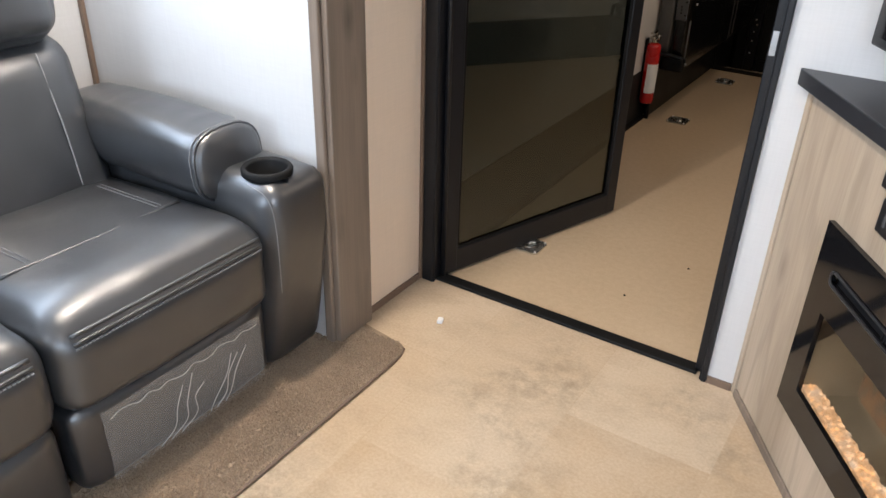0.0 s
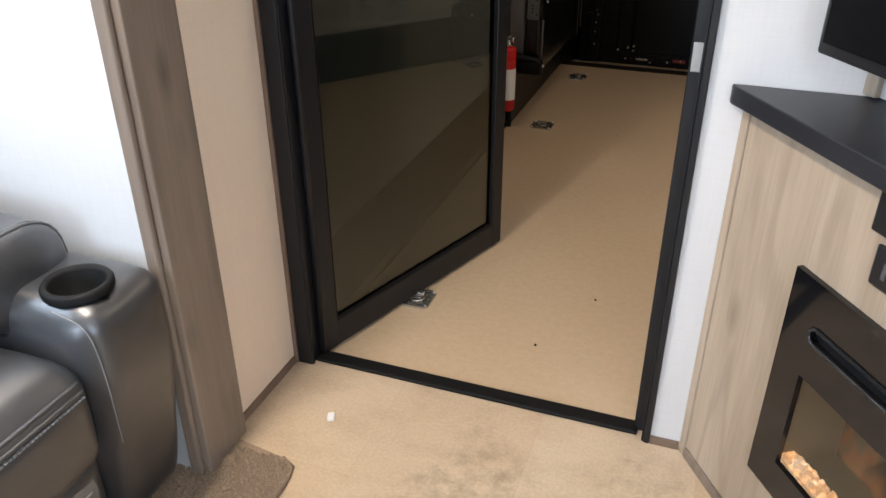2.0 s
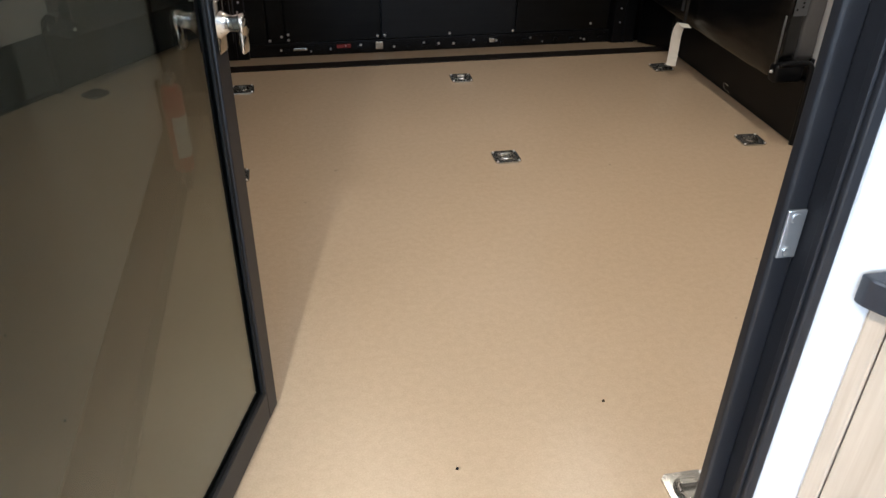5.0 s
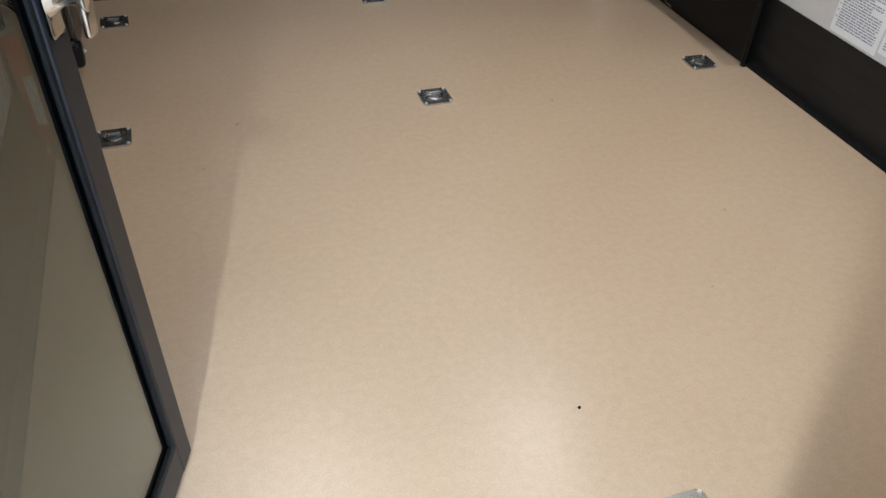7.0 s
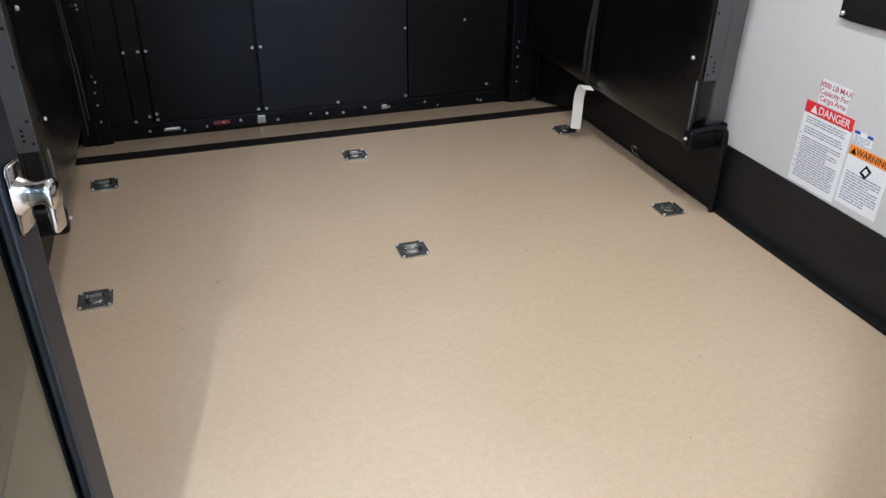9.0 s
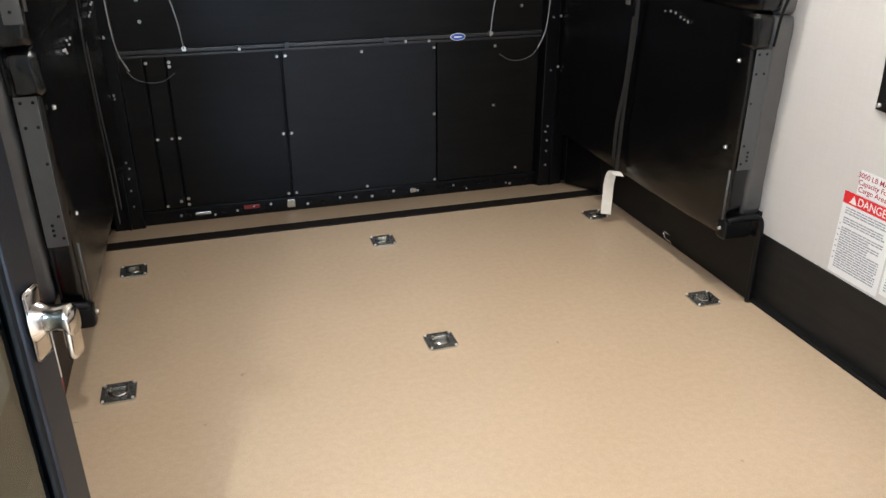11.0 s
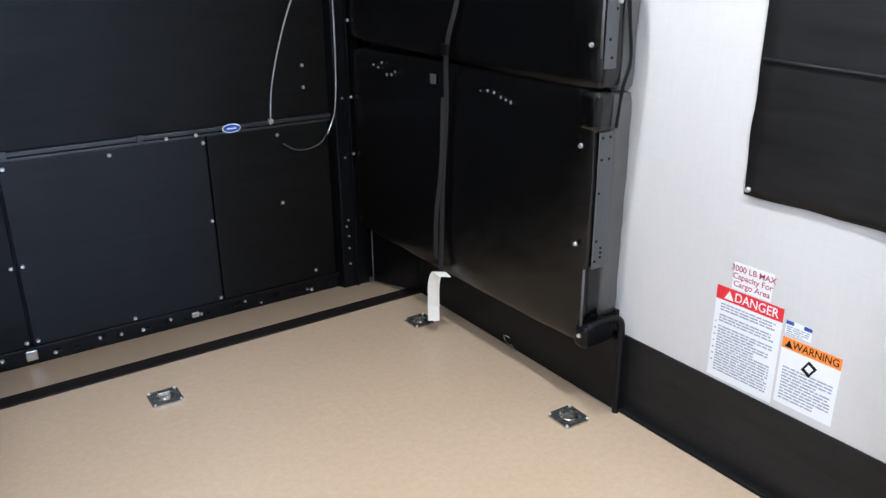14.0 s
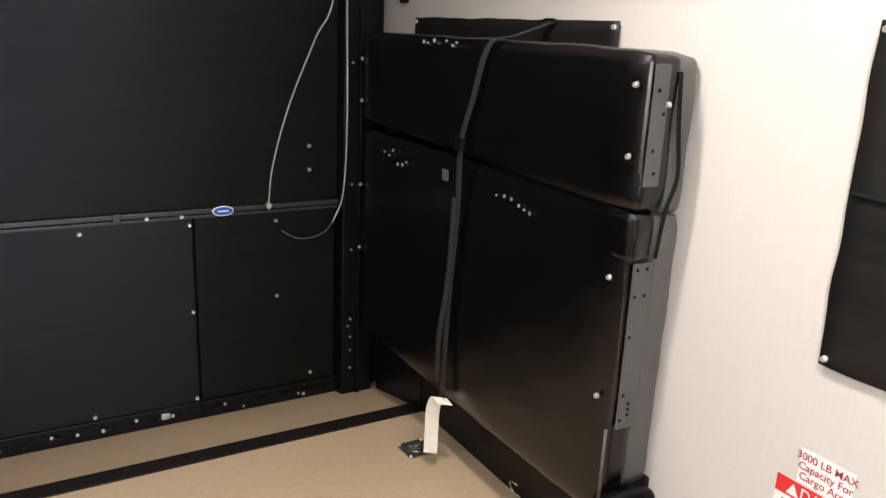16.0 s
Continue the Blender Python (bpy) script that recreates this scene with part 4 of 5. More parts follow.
part(ob, "pictogram", finish(bm, "pictogram", M_WHITE), m=pose(0, 0.004, 0.024, 30, 0, 0))
bars(ob, [(0.012 - 0.009 * k, 0.0045) for k in range(11)], h - 0.012, -h + 0.012, M_PALEINK, 6)
ob, h, v = card("notice_label", "small white and blue notice label on the garage wall", 3.318, 3.390, 0.490, 0.527)
part(ob, "blue_end", box_mesh("blue_end", (-0.0014, h - 0.022, v - 0.010), (-0.0006, h, v), M_BLUE))
part(ob, "blue_end", box_mesh("blue_end", (-0.0014, -h, v - 0.010), (-0.0006, -h + 0.022, v), M_BLUE))
bars(ob, [(v - 0.016 - 0.006 * k, 0.003) for k in range(4)], h - 0.004, -h + 0.004, M_PALEINK, 8)

# ---- fire extinguisher ----
fx = thing("fire_extinguisher", "red fire extinguisher with white label on the garage wall", "extinguisher", pose(-W + 0.045, 3.85, 0.1) @ Matrix.Diagonal((0.72, 0.72, 1, 1)))
part(fx, "tank", cyl_mesh("tank", (0, 0, 0), (0, 0, 0.31), 0.048, M_RED, 28, None, 0.018))
part(fx, "neck", cyl_mesh("neck", (0, 0, 0.305), (0, 0, 0.335), 0.02, M_CHROME, 16))
bm = bmesh.new()
bmesh.ops.create_cone(bm, cap_ends=False, segments=28, radius1=0.0492, radius2=0.0492, depth=0.15, matrix=Matrix.Translation((0, 0, 0.135)))
bmesh.ops.delete(bm, geom=[f for f in bm.faces if f.calc_center_median().x < -0.012 or f.calc_center_median().y > 0.03], context="FACES")
part(fx, "label_wrap", finish(bm, "label_wrap", M_WHITE, True), "white instruction label")
bm = bmesh.new()
add_box(bm, (-0.018, -0.06, 0.335), (0.018, 0.03, 0.352), 0.005)
add_box(bm, (-0.012, -0.085, 0.365), (0.012, 0.02, 0.375), 0.004)
add_cyl(bm, (0, 0.0, 0.33), (0, 0.0, 0.372), 0.014, 12)
part(fx, "lever", finish(bm, "lever", M_CHROME), "bright metal lever")
part(fx, "gauge", cyl_mesh("gauge", (0.015, 0, 0.342), (0.034, 0, 0.342), 0.014, M_CHROME, 16))
part(fx, "bracket", box_mesh("bracket", (-0.062, -0.02, 0.02), (-0.046, 0.02, 0.33), M_STEEL, 0.003))
part(fx, "hose", tube_mesh("hose", spline([(0, 0.03, 0.342), (0.0, 0.06, 0.32), (0.0, 0.062, 0.22), (0.0, 0.058, 0.14)]), 0.008, M_PLAST, 8))


# ---- lounge: recliner sofa ----
def sofa():
    ob = thing("recliner_sofa", "charcoal leather recliner sofa with cup holder, footrest still in plastic film", "sofa", pose(-1.2, 0.0, 0.0))
    F = -0.02   # front line of the seats, local x
    CX, CY = -0.088, 1.238   # cup holder

    def seat_lean(w):
        d = max(0.0, min(1.0, (w.x + 0.62) / 0.6))
        return w + Vector((0, 0, 0.02 * d - 0.03 * max(0, (d - 0.82) / 0.18) ** 2))

    for k, (y0, y1) in enumerate(((0.578, 1.162), (-0.02, 0.572), (-0.62, -0.026))):
        part(ob, "seat", cushion_mesh("seat", (-0.66, y0, 0.275), (F, y1, 0.482), 0.05, (0.012, 0.004, 0.02), M_LEATHER, 18, 0.004, 3.0 * k, seat_lean))
        part(ob, "backrest", cushion_mesh("backrest", (-0.82, y0 + 0.005, 0.42), (-0.56, y1 - 0.005, 0.86), 0.07, (0.025, 0.004, 0.01), M_LEATHER, 16, 0.005, 7.0 * k,
                                          lambda w: w + Vector((-0.30 * (w.z - 0.42), 0, 0))))
        part(ob, "headrest", cushion_mesh("headrest", (-0.95, y0 + 0.01, 0.845), (-0.66, y1 - 0.01, 1.08), 0.08, (0.03, 0.004, 0.01), M_LEATHER, 14, 0.007, 11.0 * k,
                                          lambda w: w + Vector((-0.12 * (w.z - 0.85), 0, 0))))
        part(ob, "footrest", cushion_mesh("footrest", (-0.14, y0 + 0.01, 0.045), (-0.045, y1 - 0.01, 0.275), 0.03, (0.012, 0.002, 0.004), M_LEATHER, 12, 0.003, 2.0 * k))
        bm = bmesh.new()
        yy = [y0 + 0.04 + (y1 - y0 - 0.08) * i / 30 for i in range(31)]
        add_tube(bm, [(F + 0.002, y, 0.472) for y in yy], 0.005, 6)
        add_tube(bm, [(F + 0.011, y, 0.458) for y in yy], 0.004, 6)
        part(ob, "piping", finish(bm, "piping", M_LEATHER, True))
        bm = bmesh.new()
        add_tube(bm, [(-0.27 + 0.006 * math.sin(y * 9), y, 0.5075 + 0.004 * math.sin((y - y0) / (y1 - y0) * math.pi)) for y in yy[1:-1]], 0.0045, 6)
        part(ob, "seat_seam", finish(bm, "seat_seam", M_LEATHER, True))
        bm = bmesh.new()
        for y in np.arange(y0 + 0.04, y1 - 0.04, 0.009):
            add_box(bm, (F + 0.0125, y, 0.446), (F + 0.0165, y + 0.0055, 0.449))
        for yb in (y0 + 0.12, y1 - 0.12):
            for x in np.arange(-0.52, -0.28, 0.009):
                for o in (0, 0.012):
                    z = 0.502 + 0.02 * max(0, min(1, (x + 0.62) / 0.6)) - 0.001
                    add_box(bm, (x, yb + o, z), (x + 0.0055, yb + o + 0.0014, z + 0.0022))
        part(ob, "stitching", finish(bm, "stitching", M_STITCH), "grey topstitching", "stuff")
        for yb in (y0 + 0.13, y1 - 0.13):
            bm = bmesh.new()
            add_tube(bm, spline([(-0.565 - 0.30 * (z - 0.42) + 0.033 - 0.014 * abs(z - 0.64) / 0.2, yb + 0.03 * (z - 0.5), z) for z in (0.5, 0.58, 0.66, 0.74, 0.83)]), 0.0024, 5)
            part(ob, "back_seam", finish(bm, "back_seam", M_STITCH, True))
    part(ob, "base", box_mesh("base", (-0.86, -0.62, 0.03), (-0.13, 1.16, 0.27), M_LEATHER, 0.02))
    # arm at the wall end
    arm_me = cushion_mesh("arm", (-0.80, 1.155, 0.02), (0.0, 1.372, 0.585), 0.045, (0.012, 0.006, 0.008), M_LEATHER, 18, 0.003, 31.0,
                          lambda w: w + Vector((-0.07 * max(0, 1 - w.z / 0.45) ** 1.2 if w.x > -0.3 else 0, 0, 0)))
    arm = part(ob, "arm", arm_me)
    # the well of the cup holder is cut out of the arm
    tool = new("tool", cyl_mesh("tool", (CX, CY, 0.52), (CX, CY, 0.7), 0.055, M_INK, 32))
    tool.matrix_world = pose(-1.2, 0, 0)
    cut = arm.modifiers.new("well", "BOOLEAN")
    cut.operation, cut.object, cut.solver = "DIFFERENCE", tool, "EXACT"
    bpy.context.view_layer.update()
    cut_me = bpy.data.meshes.new_from_object(arm.evaluated_get(bpy.context.evaluated_depsgraph_get()))
    arm.modifiers.clear()
    arm.data = cut_me
    bpy.data.objects.remove(tool)
    # padded roll on the arm, closed at the front by a piped cap
    bm = bmesh.new()
    rolls, NS = [], 28

    def roll(x, k, lift=0.0):
        pts = []
        for i in range(NS):
            a = 2 * math.pi * i / NS
            c, q = math.cos(a), math.sin(a)
            z = 0.594 + lift + 0.094 * k * math.copysign(abs(q) ** 0.72, q)
            pts.append(Vector((x + 0.10 * (0.6 - z), 1.222 + 0.113 * k * math.copysign(abs(c) ** 0.72, c), z)))
        return pts

    for x, k in [(-0.78, 0.7), (-0.765, 0.9), (-0.74, 1.0)] + [(-0.72 + 0.0245 * i, 1.0 + 0.05 * math.sin(math.pi * i / 20)) for i in range(21)] + [(-0.208, 0.97), (-0.198, 0.94), (-0.190, 0.84), (-0.184, 0.6), (-0.182, 0.3)]:
        pts = roll(x, k, 0.006 * math.sin(math.pi * (x + 0.78) / 0.6))
        rolls.append([bm.verts.new(p + Vector(noise.noise_vector(Vector((p.x * 30, p.y * 11, p.z * 11)))) * (0.0045 if -0.33 < x < -0.2 else 0.002)) for p in pts])
    for a, b in zip(rolls, rolls[1:]):
        for i in range(NS):
            bm.faces.new((a[i], a[(i + 1) % NS], b[(i + 1) % NS], b[i]))
    bm.faces.new(rolls[0][::-1])
    bm.faces.new(rolls[-1])
    part(ob, "arm_pad", finish(bm, "arm_pad", M_LEATHER, True))
    bm = bmesh.new()
    edge = roll(-0.206, 0.985)
    add_tube(bm, edge + edge[:1], 0.0042, 6)
    part(ob, "piping", finish(bm, "piping", M_LEATHER, True))
    bm = bmesh.new()
    edge = roll(-0.218, 1.005)
    add_tube(bm, edge + edge[:1], 0.0013, 5)
    part(ob, "stitching", finish(bm, "stitching", M_STITCH, True))
    bm = bmesh.new()
    add_tube(bm, spline([(-0.08, 1.162, 0.585), (-0.02, 1.165, 0.56), (-0.002, 1.168, 0.48), (0.0, 1.168, 0.3)]), 0.0014, 5)
    part(ob, "stitching", finish(bm, "stitching", M_STITCH, True))
    # cup holder
    bm = bmesh.new()
    n = 32
    prof = [(0.064, 0.588), (0.065, 0.600), (0.061, 0.606), (0.053, 0.605), (0.050, 0.598), (0.046, 0.526)]
    rings = []
    for r, z in prof:
        rings.append([bm.verts.new((CX + r * math.cos(2 * math.pi * k / n), CY + r * math.sin(2 * math.pi * k / n), z)) for k in range(n)])
    for a, b in zip(rings, rings[1:]):
        for k in range(n):
            bm.faces.new((a[k], a[(k + 1) % n], b[(k + 1) % n], b[k]))
    bm.faces.new(rings[-1])
    part(ob, "cup_holder", finish(bm, "cup_holder", M_RUBBER, True), "black plastic cup holder")
    # protective film on the end footrest
    bm = bmesh.new()
    g = []
    for j in range(13):
        row = []
        for i in range(41):
            y, z = 0.645 + 0.46 * i / 40, 0.062 + 0.195 * j / 12
            x = -0.024 - 0.004 * ((z - 0.145) / 0.09) ** 2 + 0.003 * noise.noise(Vector((y * 30 + z * 20, z * 12, 2)))
            if j > 9:
                x += 0.006 * noise.noise(Vector((y * 60, z * 40, 5))) + 0.004
            row.append(bm.verts.new((x, y, z)))
        g.append(row)
    for a, b in zip(g, g[1:]):
        for i in range(40):
            bm.faces.new((a[i], a[i + 1], b[i + 1], b[i]))
    part(ob, "plastic_film", finish(bm, "plastic_film", M_FILM, True), "crumpled clear plastic film")
    bm = bmesh.new()
    rnd = random.Random(5)
    for y in (0.80, 0.83, 0.86, 0.95, 0.97, 1.0):
        z1 = rnd.uniform(0.17, 0.22)
        add_tube(bm, spline([(-0.022, y + 0.05, z1), (-0.021, y + 0.02 + rnd.uniform(-0.01, 0.01), 0.15), (-0.022, y + rnd.uniform(-0.02, 0.02), 0.1), (-0.027, y - 0.03, 0.07)], 5), 0.0014, 5)
    add_tube(bm, spline([(-0.020, y, 0.238 + rnd.uniform(-0.008, 0.006)) for y in np.linspace(0.66, 1.09, 18)], 3), 0.0016, 5)
    part(ob, "film_folds", finish(bm, "film_folds", plain("film_crease", (0.5, 0.49, 0.46), 0.25), True), "white creases in the film", "stuff")
    return ob


sofa()

# ---- lounge: rug ----
rug = thing("carpet_lip", "brown pile carpet strip along the slide-out edge", "carpet", pose(-1.3, 0, 0))
bm = bmesh.new()
outline = [(-0.3, -2.6), (0.272, -2.6)] + [(0.272 - 0.05 + 0.05 * math.cos(a), 1.46 - 0.0 + 0.05 * math.sin(a) - 0.02) for a in np.linspace(0, math.pi / 2, 7)] + [(0.08, 1.51), (0.06, 1.51), (0.06, 1.38), (-0.3, 1.38)]
lo_ = [bm.verts.new((x, y, 0.0)) for x, y in outline]
hi_ = [bm.verts.new((x, y, 0.012)) for x, y in outline]
for k in range(len(outline)):
    k2 = (k + 1) % len(outline)
    bm.faces.new((lo_[k], lo_[k2], hi_[k2], hi_[k]))
bm.faces.new(hi_)
bm.faces.new(lo_[::-1])
part(rug, "backing", finish(bm, "backing", M_CARPET))
rnd = random.Random(11)
verts, faces = [], []
for _ in range(26000):
    x, y = rnd.uniform(-0.02, 0.272), rnd.uniform(0.2, 1.485)
    if y > 1.44 and x > 0.222 and (x - 0.222) ** 2 + (y - 1.44) ** 2 > 0.0022:
        continue
    if x > 0.222 and y > 1.49:
        continue
    r, a, h = rnd.uniform(0.003, 0.006), rnd.uniform(0, 6.28), rnd.uniform(0.0135, 0.020)
    dx, dy = rnd.uniform(-0.003, 0.003), rnd.uniform(-0.003, 0.003)
    b = len(verts)
    for k in range(3):
        verts.append((x + r * math.cos(a + 2.094 * k), y + r * math.sin(a + 2.094 * k), 0.011))
    verts.append((x + dx, y + dy, h))
    faces += [(b, b + 1, b + 3), (b + 1, b + 2, b + 3), (b + 2, b, b + 3)]
me = bpy.data.meshes.new("pile")
me.from_pydata(verts, [], faces)
me.materials.append(M_CARPET)
part(rug, "pile", me, kind="stuff")
part(rug, "binding", tube_mesh("binding", [(0.274, -2.6 + 0.1 * k, 0.006) for k in range(40)] + [(0.272, 1.42, 0.006), (0.26, 1.475, 0.006), (0.225, 1.492, 0.006)], 0.006, M_TRIM, 6))

# ---- lounge: corner cabinet with fireplace ----
DX, DYY = 0.545, -0.839
cang = math.degrees(math.atan2(DYY, DX))
# local x runs along the front, local y goes back into the corner
cabm = pose(-0.185, 1.853, 0, 0, 0, cang)
cab = thing("fireplace_cabinet", "grey oak corner cabinet with black countertop and built-in fireplace", "cabinet", cabm)
CL = 1.62
FX0, FX1, FZ0, FZ1 = 0.25, 1.32, 0.19, 0.66
bm = bmesh.new()
add_box(bm, (0.022, 0, 0.028), (FX0 + 0.01, 0.018, 0.872), 0.001)
add_box(bm, (FX1 - 0.01, 0, 0.028), (CL, 0.018, 0.872), 0.001)
add_box(bm, (FX0 + 0.01, 0, 0.028), (FX1 - 0.01, 0.018, FZ0 + 0.01))
add_box(bm, (FX0 + 0.01, 0, FZ1 - 0.01), (FX1 - 0.01, 0.018, 0.872))
part(cab, "front_panel", finish(bm, "front_panel", M_WOOD))
part(cab, "edge_trim", box_mesh("edge_trim", (-0.002, -0.004, 0.0), (0.0205, 0.014, 0.872), M_WOOD, 0.003))
part(cab, "plinth", box_mesh("plinth", (0.021, -0.006, 0.0), (CL, 0.012, 0.026), M_POST, 0.003))
part(cab, "carcass", box_mesh("carcass", (0.02, 0.16, 0.0), (CL, 0.17, 0.87), M_FIREBOX))
bm = bmesh.new()
top = [(-0.035, -0.032), (CL, -0.032), (CL, 0.19), (0.02, 0.19)]
inv = cabm.inverted()
corner = [inv @ Vector(p) for p in ((-0.216, 1.851, 0), (0.35, 1.851, 0), (1.2, 0.55, 0))]
top = [(corner[0].x, corner[0].y), (corner[0].x + 0.012, -0.032), (CL, -0.032), (corner[2].x, corner[2].y), (corner[1].x, corner[1].y)]
for z0, z1 in ((0.872, 0.908),):
    a = [bm.verts.new((x, y, z0)) for x, y in top]
    b = [bm.verts.new((x, y, z1)) for x, y in top]
    for k in range(len(top)):
        bm.faces.new((a[k], a[(k + 1) % len(top)], b[(k + 1) % len(top)], b[k]))
    bm.faces.new(a[::-1])
    bm.faces.new(b)
bmesh.ops.bevel(bm, geom=[e for e in bm.edges], offset=0.003, segments=2, affect="EDGES", profile=0.5)
part(cab, "countertop", finish(bm, "countertop", M_COUNTER), "charcoal laminate countertop")

fire = thing("electric_fireplace", "black glass electric fireplace with glowing amber crystal bed", "fireplace", cabm)
bm = bmesh.new()
GX0, GX1, GZ0, GZ1 = FX0 + 0.07, FX1 - 0.07, FZ0 + 0.075, FZ1 - 0.185
for lo, hi in (((FX0, -0.012, FZ0), (GX0, 0.0, FZ1)), ((GX1, -0.012, FZ0), (FX1, 0.0, FZ1)), ((GX0, -0.012, FZ0), (GX1, 0.0, GZ0)), ((GX0, -0.012, GZ1), (GX1, 0.0, GZ1 + 0.075)), ((GX0, -0.012, GZ1 + 0.105), (GX1, 0.0, FZ1)),):
    add_box(bm, lo, hi)
part(fire, "glass_surround", finish(bm, "glass_surround", M_BLKGLASS))
bm = bmesh.new()
z = GZ1 + 0.09
loop = [(GX0 + 0.015 + 0.015 * math.cos(a), -0.014, z + 0.015 * math.sin(a)) for a in np.linspace(math.pi / 2, 1.5 * math.pi, 9)] + [(GX1 - 0.02 + 0.015 * math.cos(a), -0.014, z + 0.015 * math.sin(a)) for a in np.linspace(-math.pi / 2, math.pi / 2, 9)]
add_tube(bm, loop + loop[:1], 0.0035, 6)
part(fire, "vent_rim", finish(bm, "vent_rim", M_PLAST, True))
bm = bmesh.new()
add_box(bm, (GX0, 0.004, z - 0.03), (GX1, 0.008, z + 0.03))
for k in range(60):
    add_box(bm, (GX0 + 0.2 + 0.008 * k, -0.004, z - 0.014), (GX0 + 0.204 + 0.008 * k, 0.004, z + 0.014))
part(fire, "vent_grille", finish(bm, "vent_grille", M_PLAST))
bm = bmesh.new()
add_box(bm, (GX0 - 0.02, 0.15, GZ0 - 0.03), (GX1 + 0.02, 0.155, GZ1 + 0.03))
add_box(bm, (GX0 - 0.025, 0.0, GZ0 - 0.03), (GX0 - 0.02, 0.15, GZ1 + 0.03))
add_box(bm, (GX1 + 0.02, 0.0, GZ0 - 0.03), (GX1 + 0.025, 0.15, GZ1 + 0.03))
add_box(bm, (GX0 - 0.02, 0.0, GZ1 + 0.02), (GX1 + 0.02, 0.15, GZ1 + 0.025))
part(fire, "firebox", finish(bm, "firebox", M_FIREBOX))
# lit flame screen at the back of the box
mfl, nfl, bfl = mat("flame_screen")
bfl.inputs["Base Color"].default_value = (0.05, 0.045, 0.04, 1)
bfl.inputs["Roughness"].default_value = 0.4
tongue = noise_tex(nfl, coords(nfl, (26, 26, 8)), 1.0, 4, 0.6)
rise = node(nfl, "ShaderNodeMapRange", From_Min=GZ0 - 0.02, From_Max=GZ0 + 0.12, To_Min=0.16, To_Max=-0.16)
sepz = nfl.nodes.new("ShaderNodeSeparateXYZ")
nfl.links.new(nfl.nodes.new("ShaderNodeNewGeometry").outputs["Position"], sepz.inputs[0])
nfl.links.new(sepz.outputs["Z"], rise.inputs["Value"])
addf = nfl.nodes.new("ShaderNodeMath")
nfl.links.new(tongue, addf.inputs[0])
nfl.links.new(rise.outputs[0], addf.inputs[1])
nfl.links.new(ramp(nfl, addf.outputs[0], [(0.50, (0, 0, 0)), (0.62, (0.55, 0.14, 0.01)), (0.78, (1.0, 0.5, 0.1))]), bfl.inputs["Emission Color"])
bfl.inputs["Emission Strength"].default_value = 0.35
part(fire, "flame_screen", box_mesh("flame_screen", (GX0 - 0.018, 0.142, GZ0 - 0.028), (GX1 + 0.018, 0.147, GZ0 + 0.13), mfl), "dark screen with faint orange flames")
rnd = random.Random(3)
bm = bmesh.new()
add_box(bm, (GX0 - 0.015, 0.004, GZ0 - 0.03), (GX1 + 0.015, 0.040, GZ0 + 0.004))
for _ in range(1500):
    s = rnd.uniform(0.003, 0.0065)
    p = Vector((rnd.uniform(GX0 - 0.01, GX1 + 0.01), rnd.uniform(0.008, 0.037), GZ0 + 0.005 + rnd.uniform(0, 0.005)))
    bmesh.ops.create_cone(bm, cap_ends=True, segments=4, radius1=s, radius2=s * 0.3, depth=s * 1.6, matrix=Matrix.LocRotScale(p, Euler((rnd.uniform(0, 3), rnd.uniform(0, 3), 0)), None))
part(fire, "crystal_bed", finish(bm, "crystal_bed", M_EMBER), "glowing amber crystals", "stuff")
part(fire, "window_pane", box_mesh("window_pane", (GX0 - 0.004, -0.006, GZ0 - 0.004), (GX1 + 0.004, -0.002, GZ1 + 0.004), tinted_glass("fire_glass", (0.72, 0.70, 0.66))), "clear glass")

sock = thing("power_outlet", "black power outlet set in the cabinet front", "outlet", cabm @ pose(0.03, 0, 0))
bm = bmesh.new()
add_box(bm, (0.345, -0.007, 0.795), (0.465, 0.0, 0.868), 0.003)
part(sock, "cover", finish(bm, "cover", M_PLAST))
bm = bmesh.new()
add_box(bm, (0.395, -0.012, 0.808), (0.425, -0.006, 0.855), 0.003)
part(sock, "rocker", finish(bm, "rocker", M_FRAME))
part(sock, "light_bar", box_mesh("light_bar", (0.404, -0.0145, 0.815), (0.412, -0.0115, 0.848), M_WHITE, 0.001))
sw = thing("usb_outlet", "black charging outlet plate in the cabinet front", "outlet", cabm @ pose(0.03, 0, 0))
bm = bmesh.new()
add_box(bm, (0.368, -0.008, 0.715), (0.448, 0.0, 0.783), 0.004)
part(sw, "cover", finish(bm, "cover", M_PLAST))
bm = bmesh.new()
add_box(bm, (0.394, -0.011, 0.735), (0.402, -0.007, 0.762))
add_box(bm, (0.412, -0.011, 0.735), (0.420, -0.007, 0.762))
part(sw, "ports", finish(bm, "ports", M_GREYST))

# wall behind the counter, across the corner
dw = thing("wall_corner", "white wallboard across the corner behind the television", "wall", pose(0.0, 1.853, 0, 0, 0, cang), kind="structure")
part(dw, "board", box_mesh("board", (0.02, 0.02, 0.91), (1.52, 0.07, H), M_WALL))
part(dw, "corner_trim", box_mesh("corner_trim", (-0.005, 0.005, 0.91), (0.03, 0.0195, H), M_WOOD, 0.003))

tv = thing("television", "black flat-screen television above the fireplace cabinet", "television", cabm)
TX, TZ = 0.097, 0.990
bm = bmesh.new()
add_box(bm, (TX, 0.048, TZ), (TX + 0.98, 0.093, TZ + 0.57), 0.006)
bm2 = bmesh.new()
add_box(bm2, (TX + 0.016, 0.044, TZ + 0.022), (TX + 0.964, 0.049, TZ + 0.554))
part(tv, "casing", finish(bm, "casing", M_PLAST))
part(tv, "screen", finish(bm2, "screen", M_BLKGLASS))
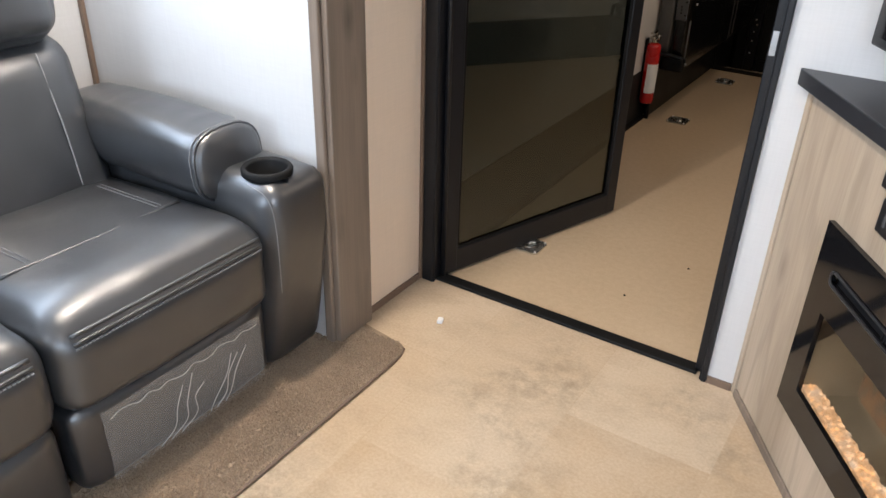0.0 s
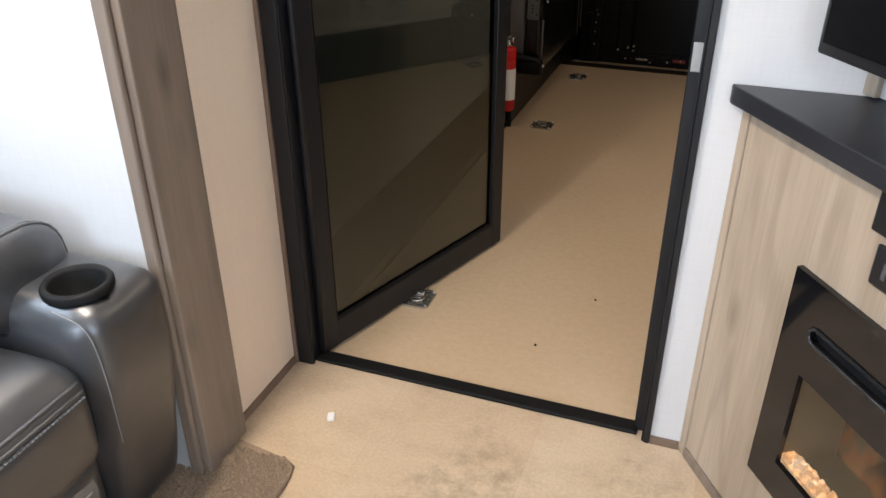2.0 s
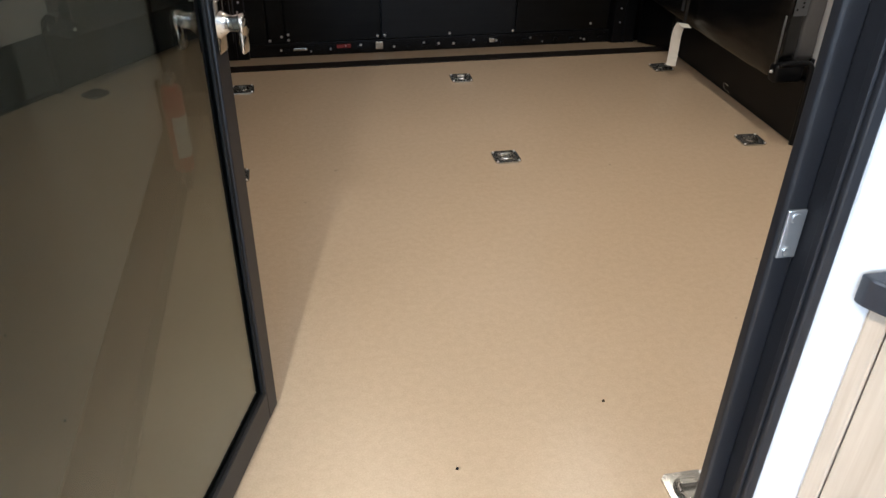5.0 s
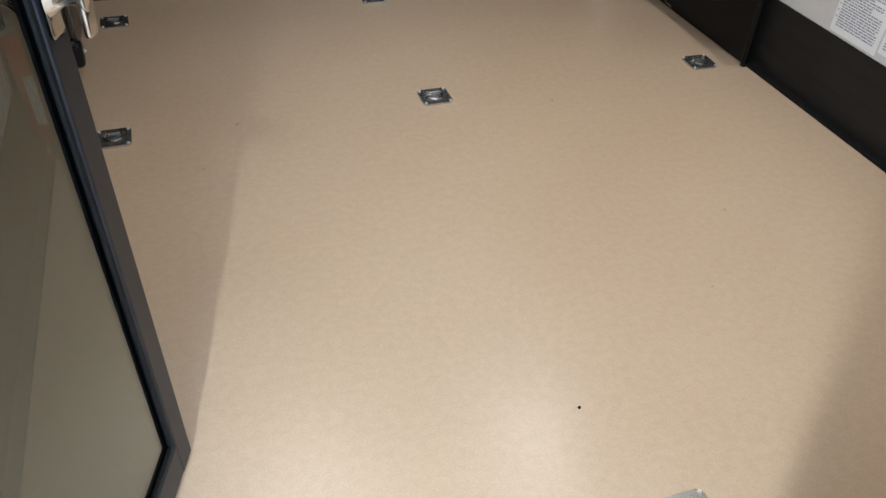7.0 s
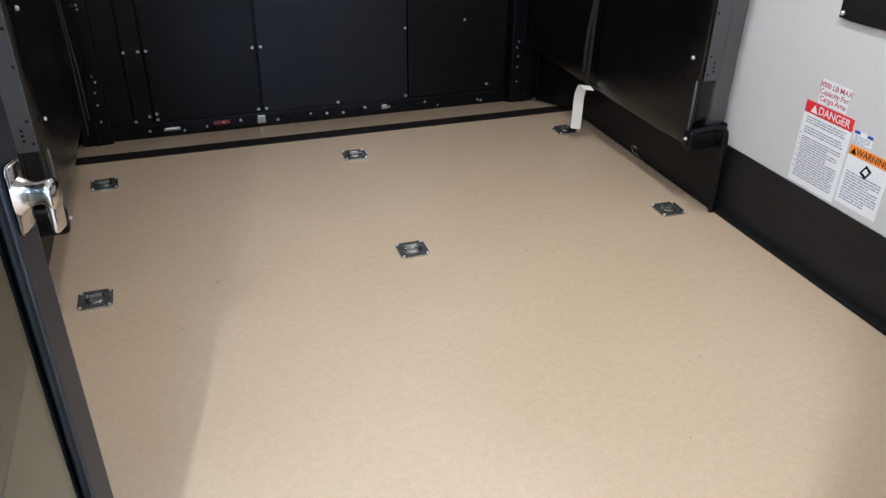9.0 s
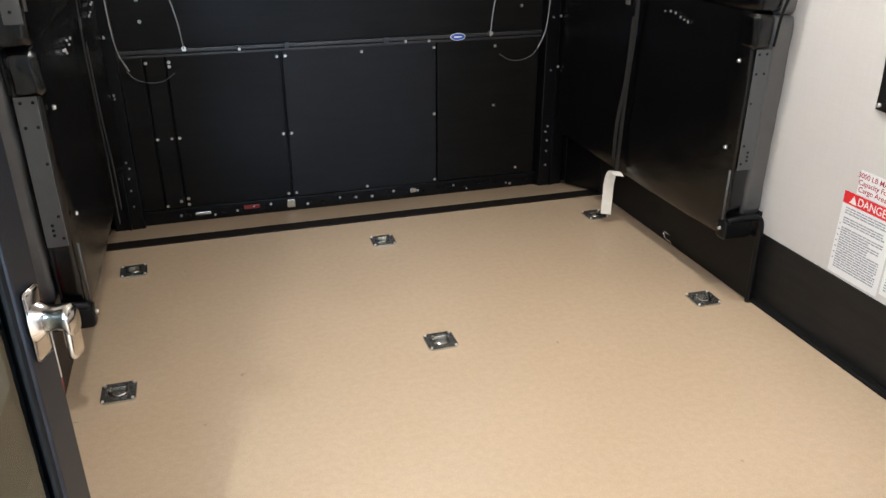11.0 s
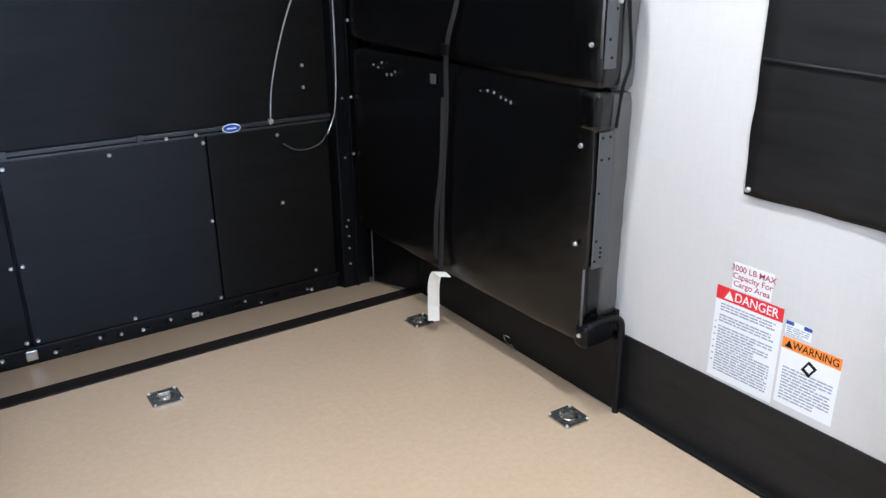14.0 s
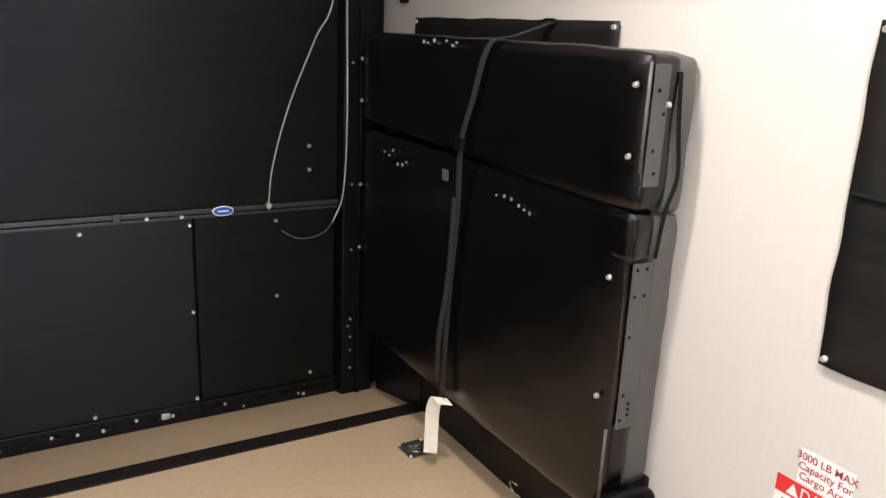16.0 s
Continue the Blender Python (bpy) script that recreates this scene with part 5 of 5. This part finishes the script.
part(tv, "wall_mount", box_mesh("wall_mount", (TX + 0.38, 0.093, TZ + 0.2), (TX + 0.6, 0.20, TZ + 0.4), M_STEEL, 0.003))

# ---- crumbs ----
cr = thing("paper_scrap", "small white scrap lying on the vinyl floor", "scrap", pose(-1.034, 1.663, 0, 0, 0, 20))
part(cr, "scrap", box_mesh("scrap", (-0.009, -0.012, 0), (0.009, 0.012, 0.012), M_WHITE, 0.003))
for x, y in ((-0.62, 2.15), (-0.5, 2.45), (-0.1, 2.6)):
    cr = thing("dirt_speck", "tiny dark speck on the garage floor", "debris", pose(x, y, 0), group="floor specks")
    part(cr, "speck", cyl_mesh("speck", (0, 0, 0), (0, 0, 0.004), 0.004, M_INK, 7, 0.002))

# ---- lamps and windows ----
for pts, watts, col, group in ((LOUNGE_LAMPS, (39.0, 4.5, 4.0), (1.0, 0.84, 0.66), "lounge ceiling lights"), (GARAGE_LAMPS, (6.6, 4.0, 5.4), (1.0, 0.79, 0.57), "garage ceiling lights")):
    for (x, y), w in zip(pts, watts):
        ob = thing("ceiling_light", "round flush LED ceiling light", "light", pose(x, y, H), group=group)
        part(ob, "rim", cyl_mesh("rim", (0, 0, 0), (0, 0, -0.012), 0.115, M_WHITE, 28, 0.11))
        part(ob, "lens", cyl_mesh("lens", (0, 0, -0.0121), (0, 0, -0.016), 0.098, M_LAMP, 28, 0.092))
        d = bpy.data.lights.new("led", "AREA")
        d.shape, d.size, d.energy, d.color = "DISK", 0.12, w, col
        lamp = new("led", d)
        lamp.matrix_world = look((x, y, H - 0.02), (x, y + 0.0001, 0))
wnd = thing("window_1", "black framed window in the end wall", "window", pose(-1.45, LY - 0.04, 0.95), kind="structure")
bm = bmesh.new()
for lo, hi in (((-0.5, -0.03, 0), (-0.46, 0.035, 1.0)), ((0.46, -0.03, 0), (0.5, 0.035, 1.0)), ((-0.46, -0.03, 0), (0.46, 0.035, 0.04)), ((-0.46, -0.03, 0.96), (0.46, 0.035, 1.0))):
    add_box(bm, lo, hi, 0.003)
part(wnd, "frame", finish(bm, "frame", M_FRAME))
wnd = thing("window_2", "black framed window in the side wall", "window", pose(W + 0.04, -1.1, 1.0), kind="structure")
bm = bmesh.new()
for lo, hi in (((-0.03, -0.6, 0), (0.03, -0.56, 0.9)), ((-0.03, 0.56, 0), (0.03, 0.6, 0.9)), ((-0.03, -0.56, 0), (0.03, 0.56, 0.04)), ((-0.03, -0.56, 0.86), (0.03, 0.56, 0.9))):
    add_box(bm, lo, hi, 0.003)
part(wnd, "frame", finish(bm, "frame", M_FRAME))
# Unseen frame, added round the opening of the sofa fill lamp.
wnd = thing("fill_opening", "unseen black framed opening added for the sofa fill lamp", "window", pose(-2.21, 0.62, 1.22), kind="structure")
bm = bmesh.new()
for lo, hi in (((-0.03, -0.5, 0), (0.03, -0.47, 0.56)), ((-0.03, 0.47, 0), (0.03, 0.5, 0.56)), ((-0.03, -0.47, 0), (0.03, 0.47, 0.03)), ((-0.03, -0.47, 0.53), (0.03, 0.47, 0.56))):
    add_box(bm, lo, hi, 0.003)
part(wnd, "frame", finish(bm, "frame", M_FRAME))
struct("ground", (-60, -60, -0.9), (60, 60, -0.8), plain("gravel_ground", (0.3, 0.28, 0.25), 0.9), "pale gravel ground outside", "ground")
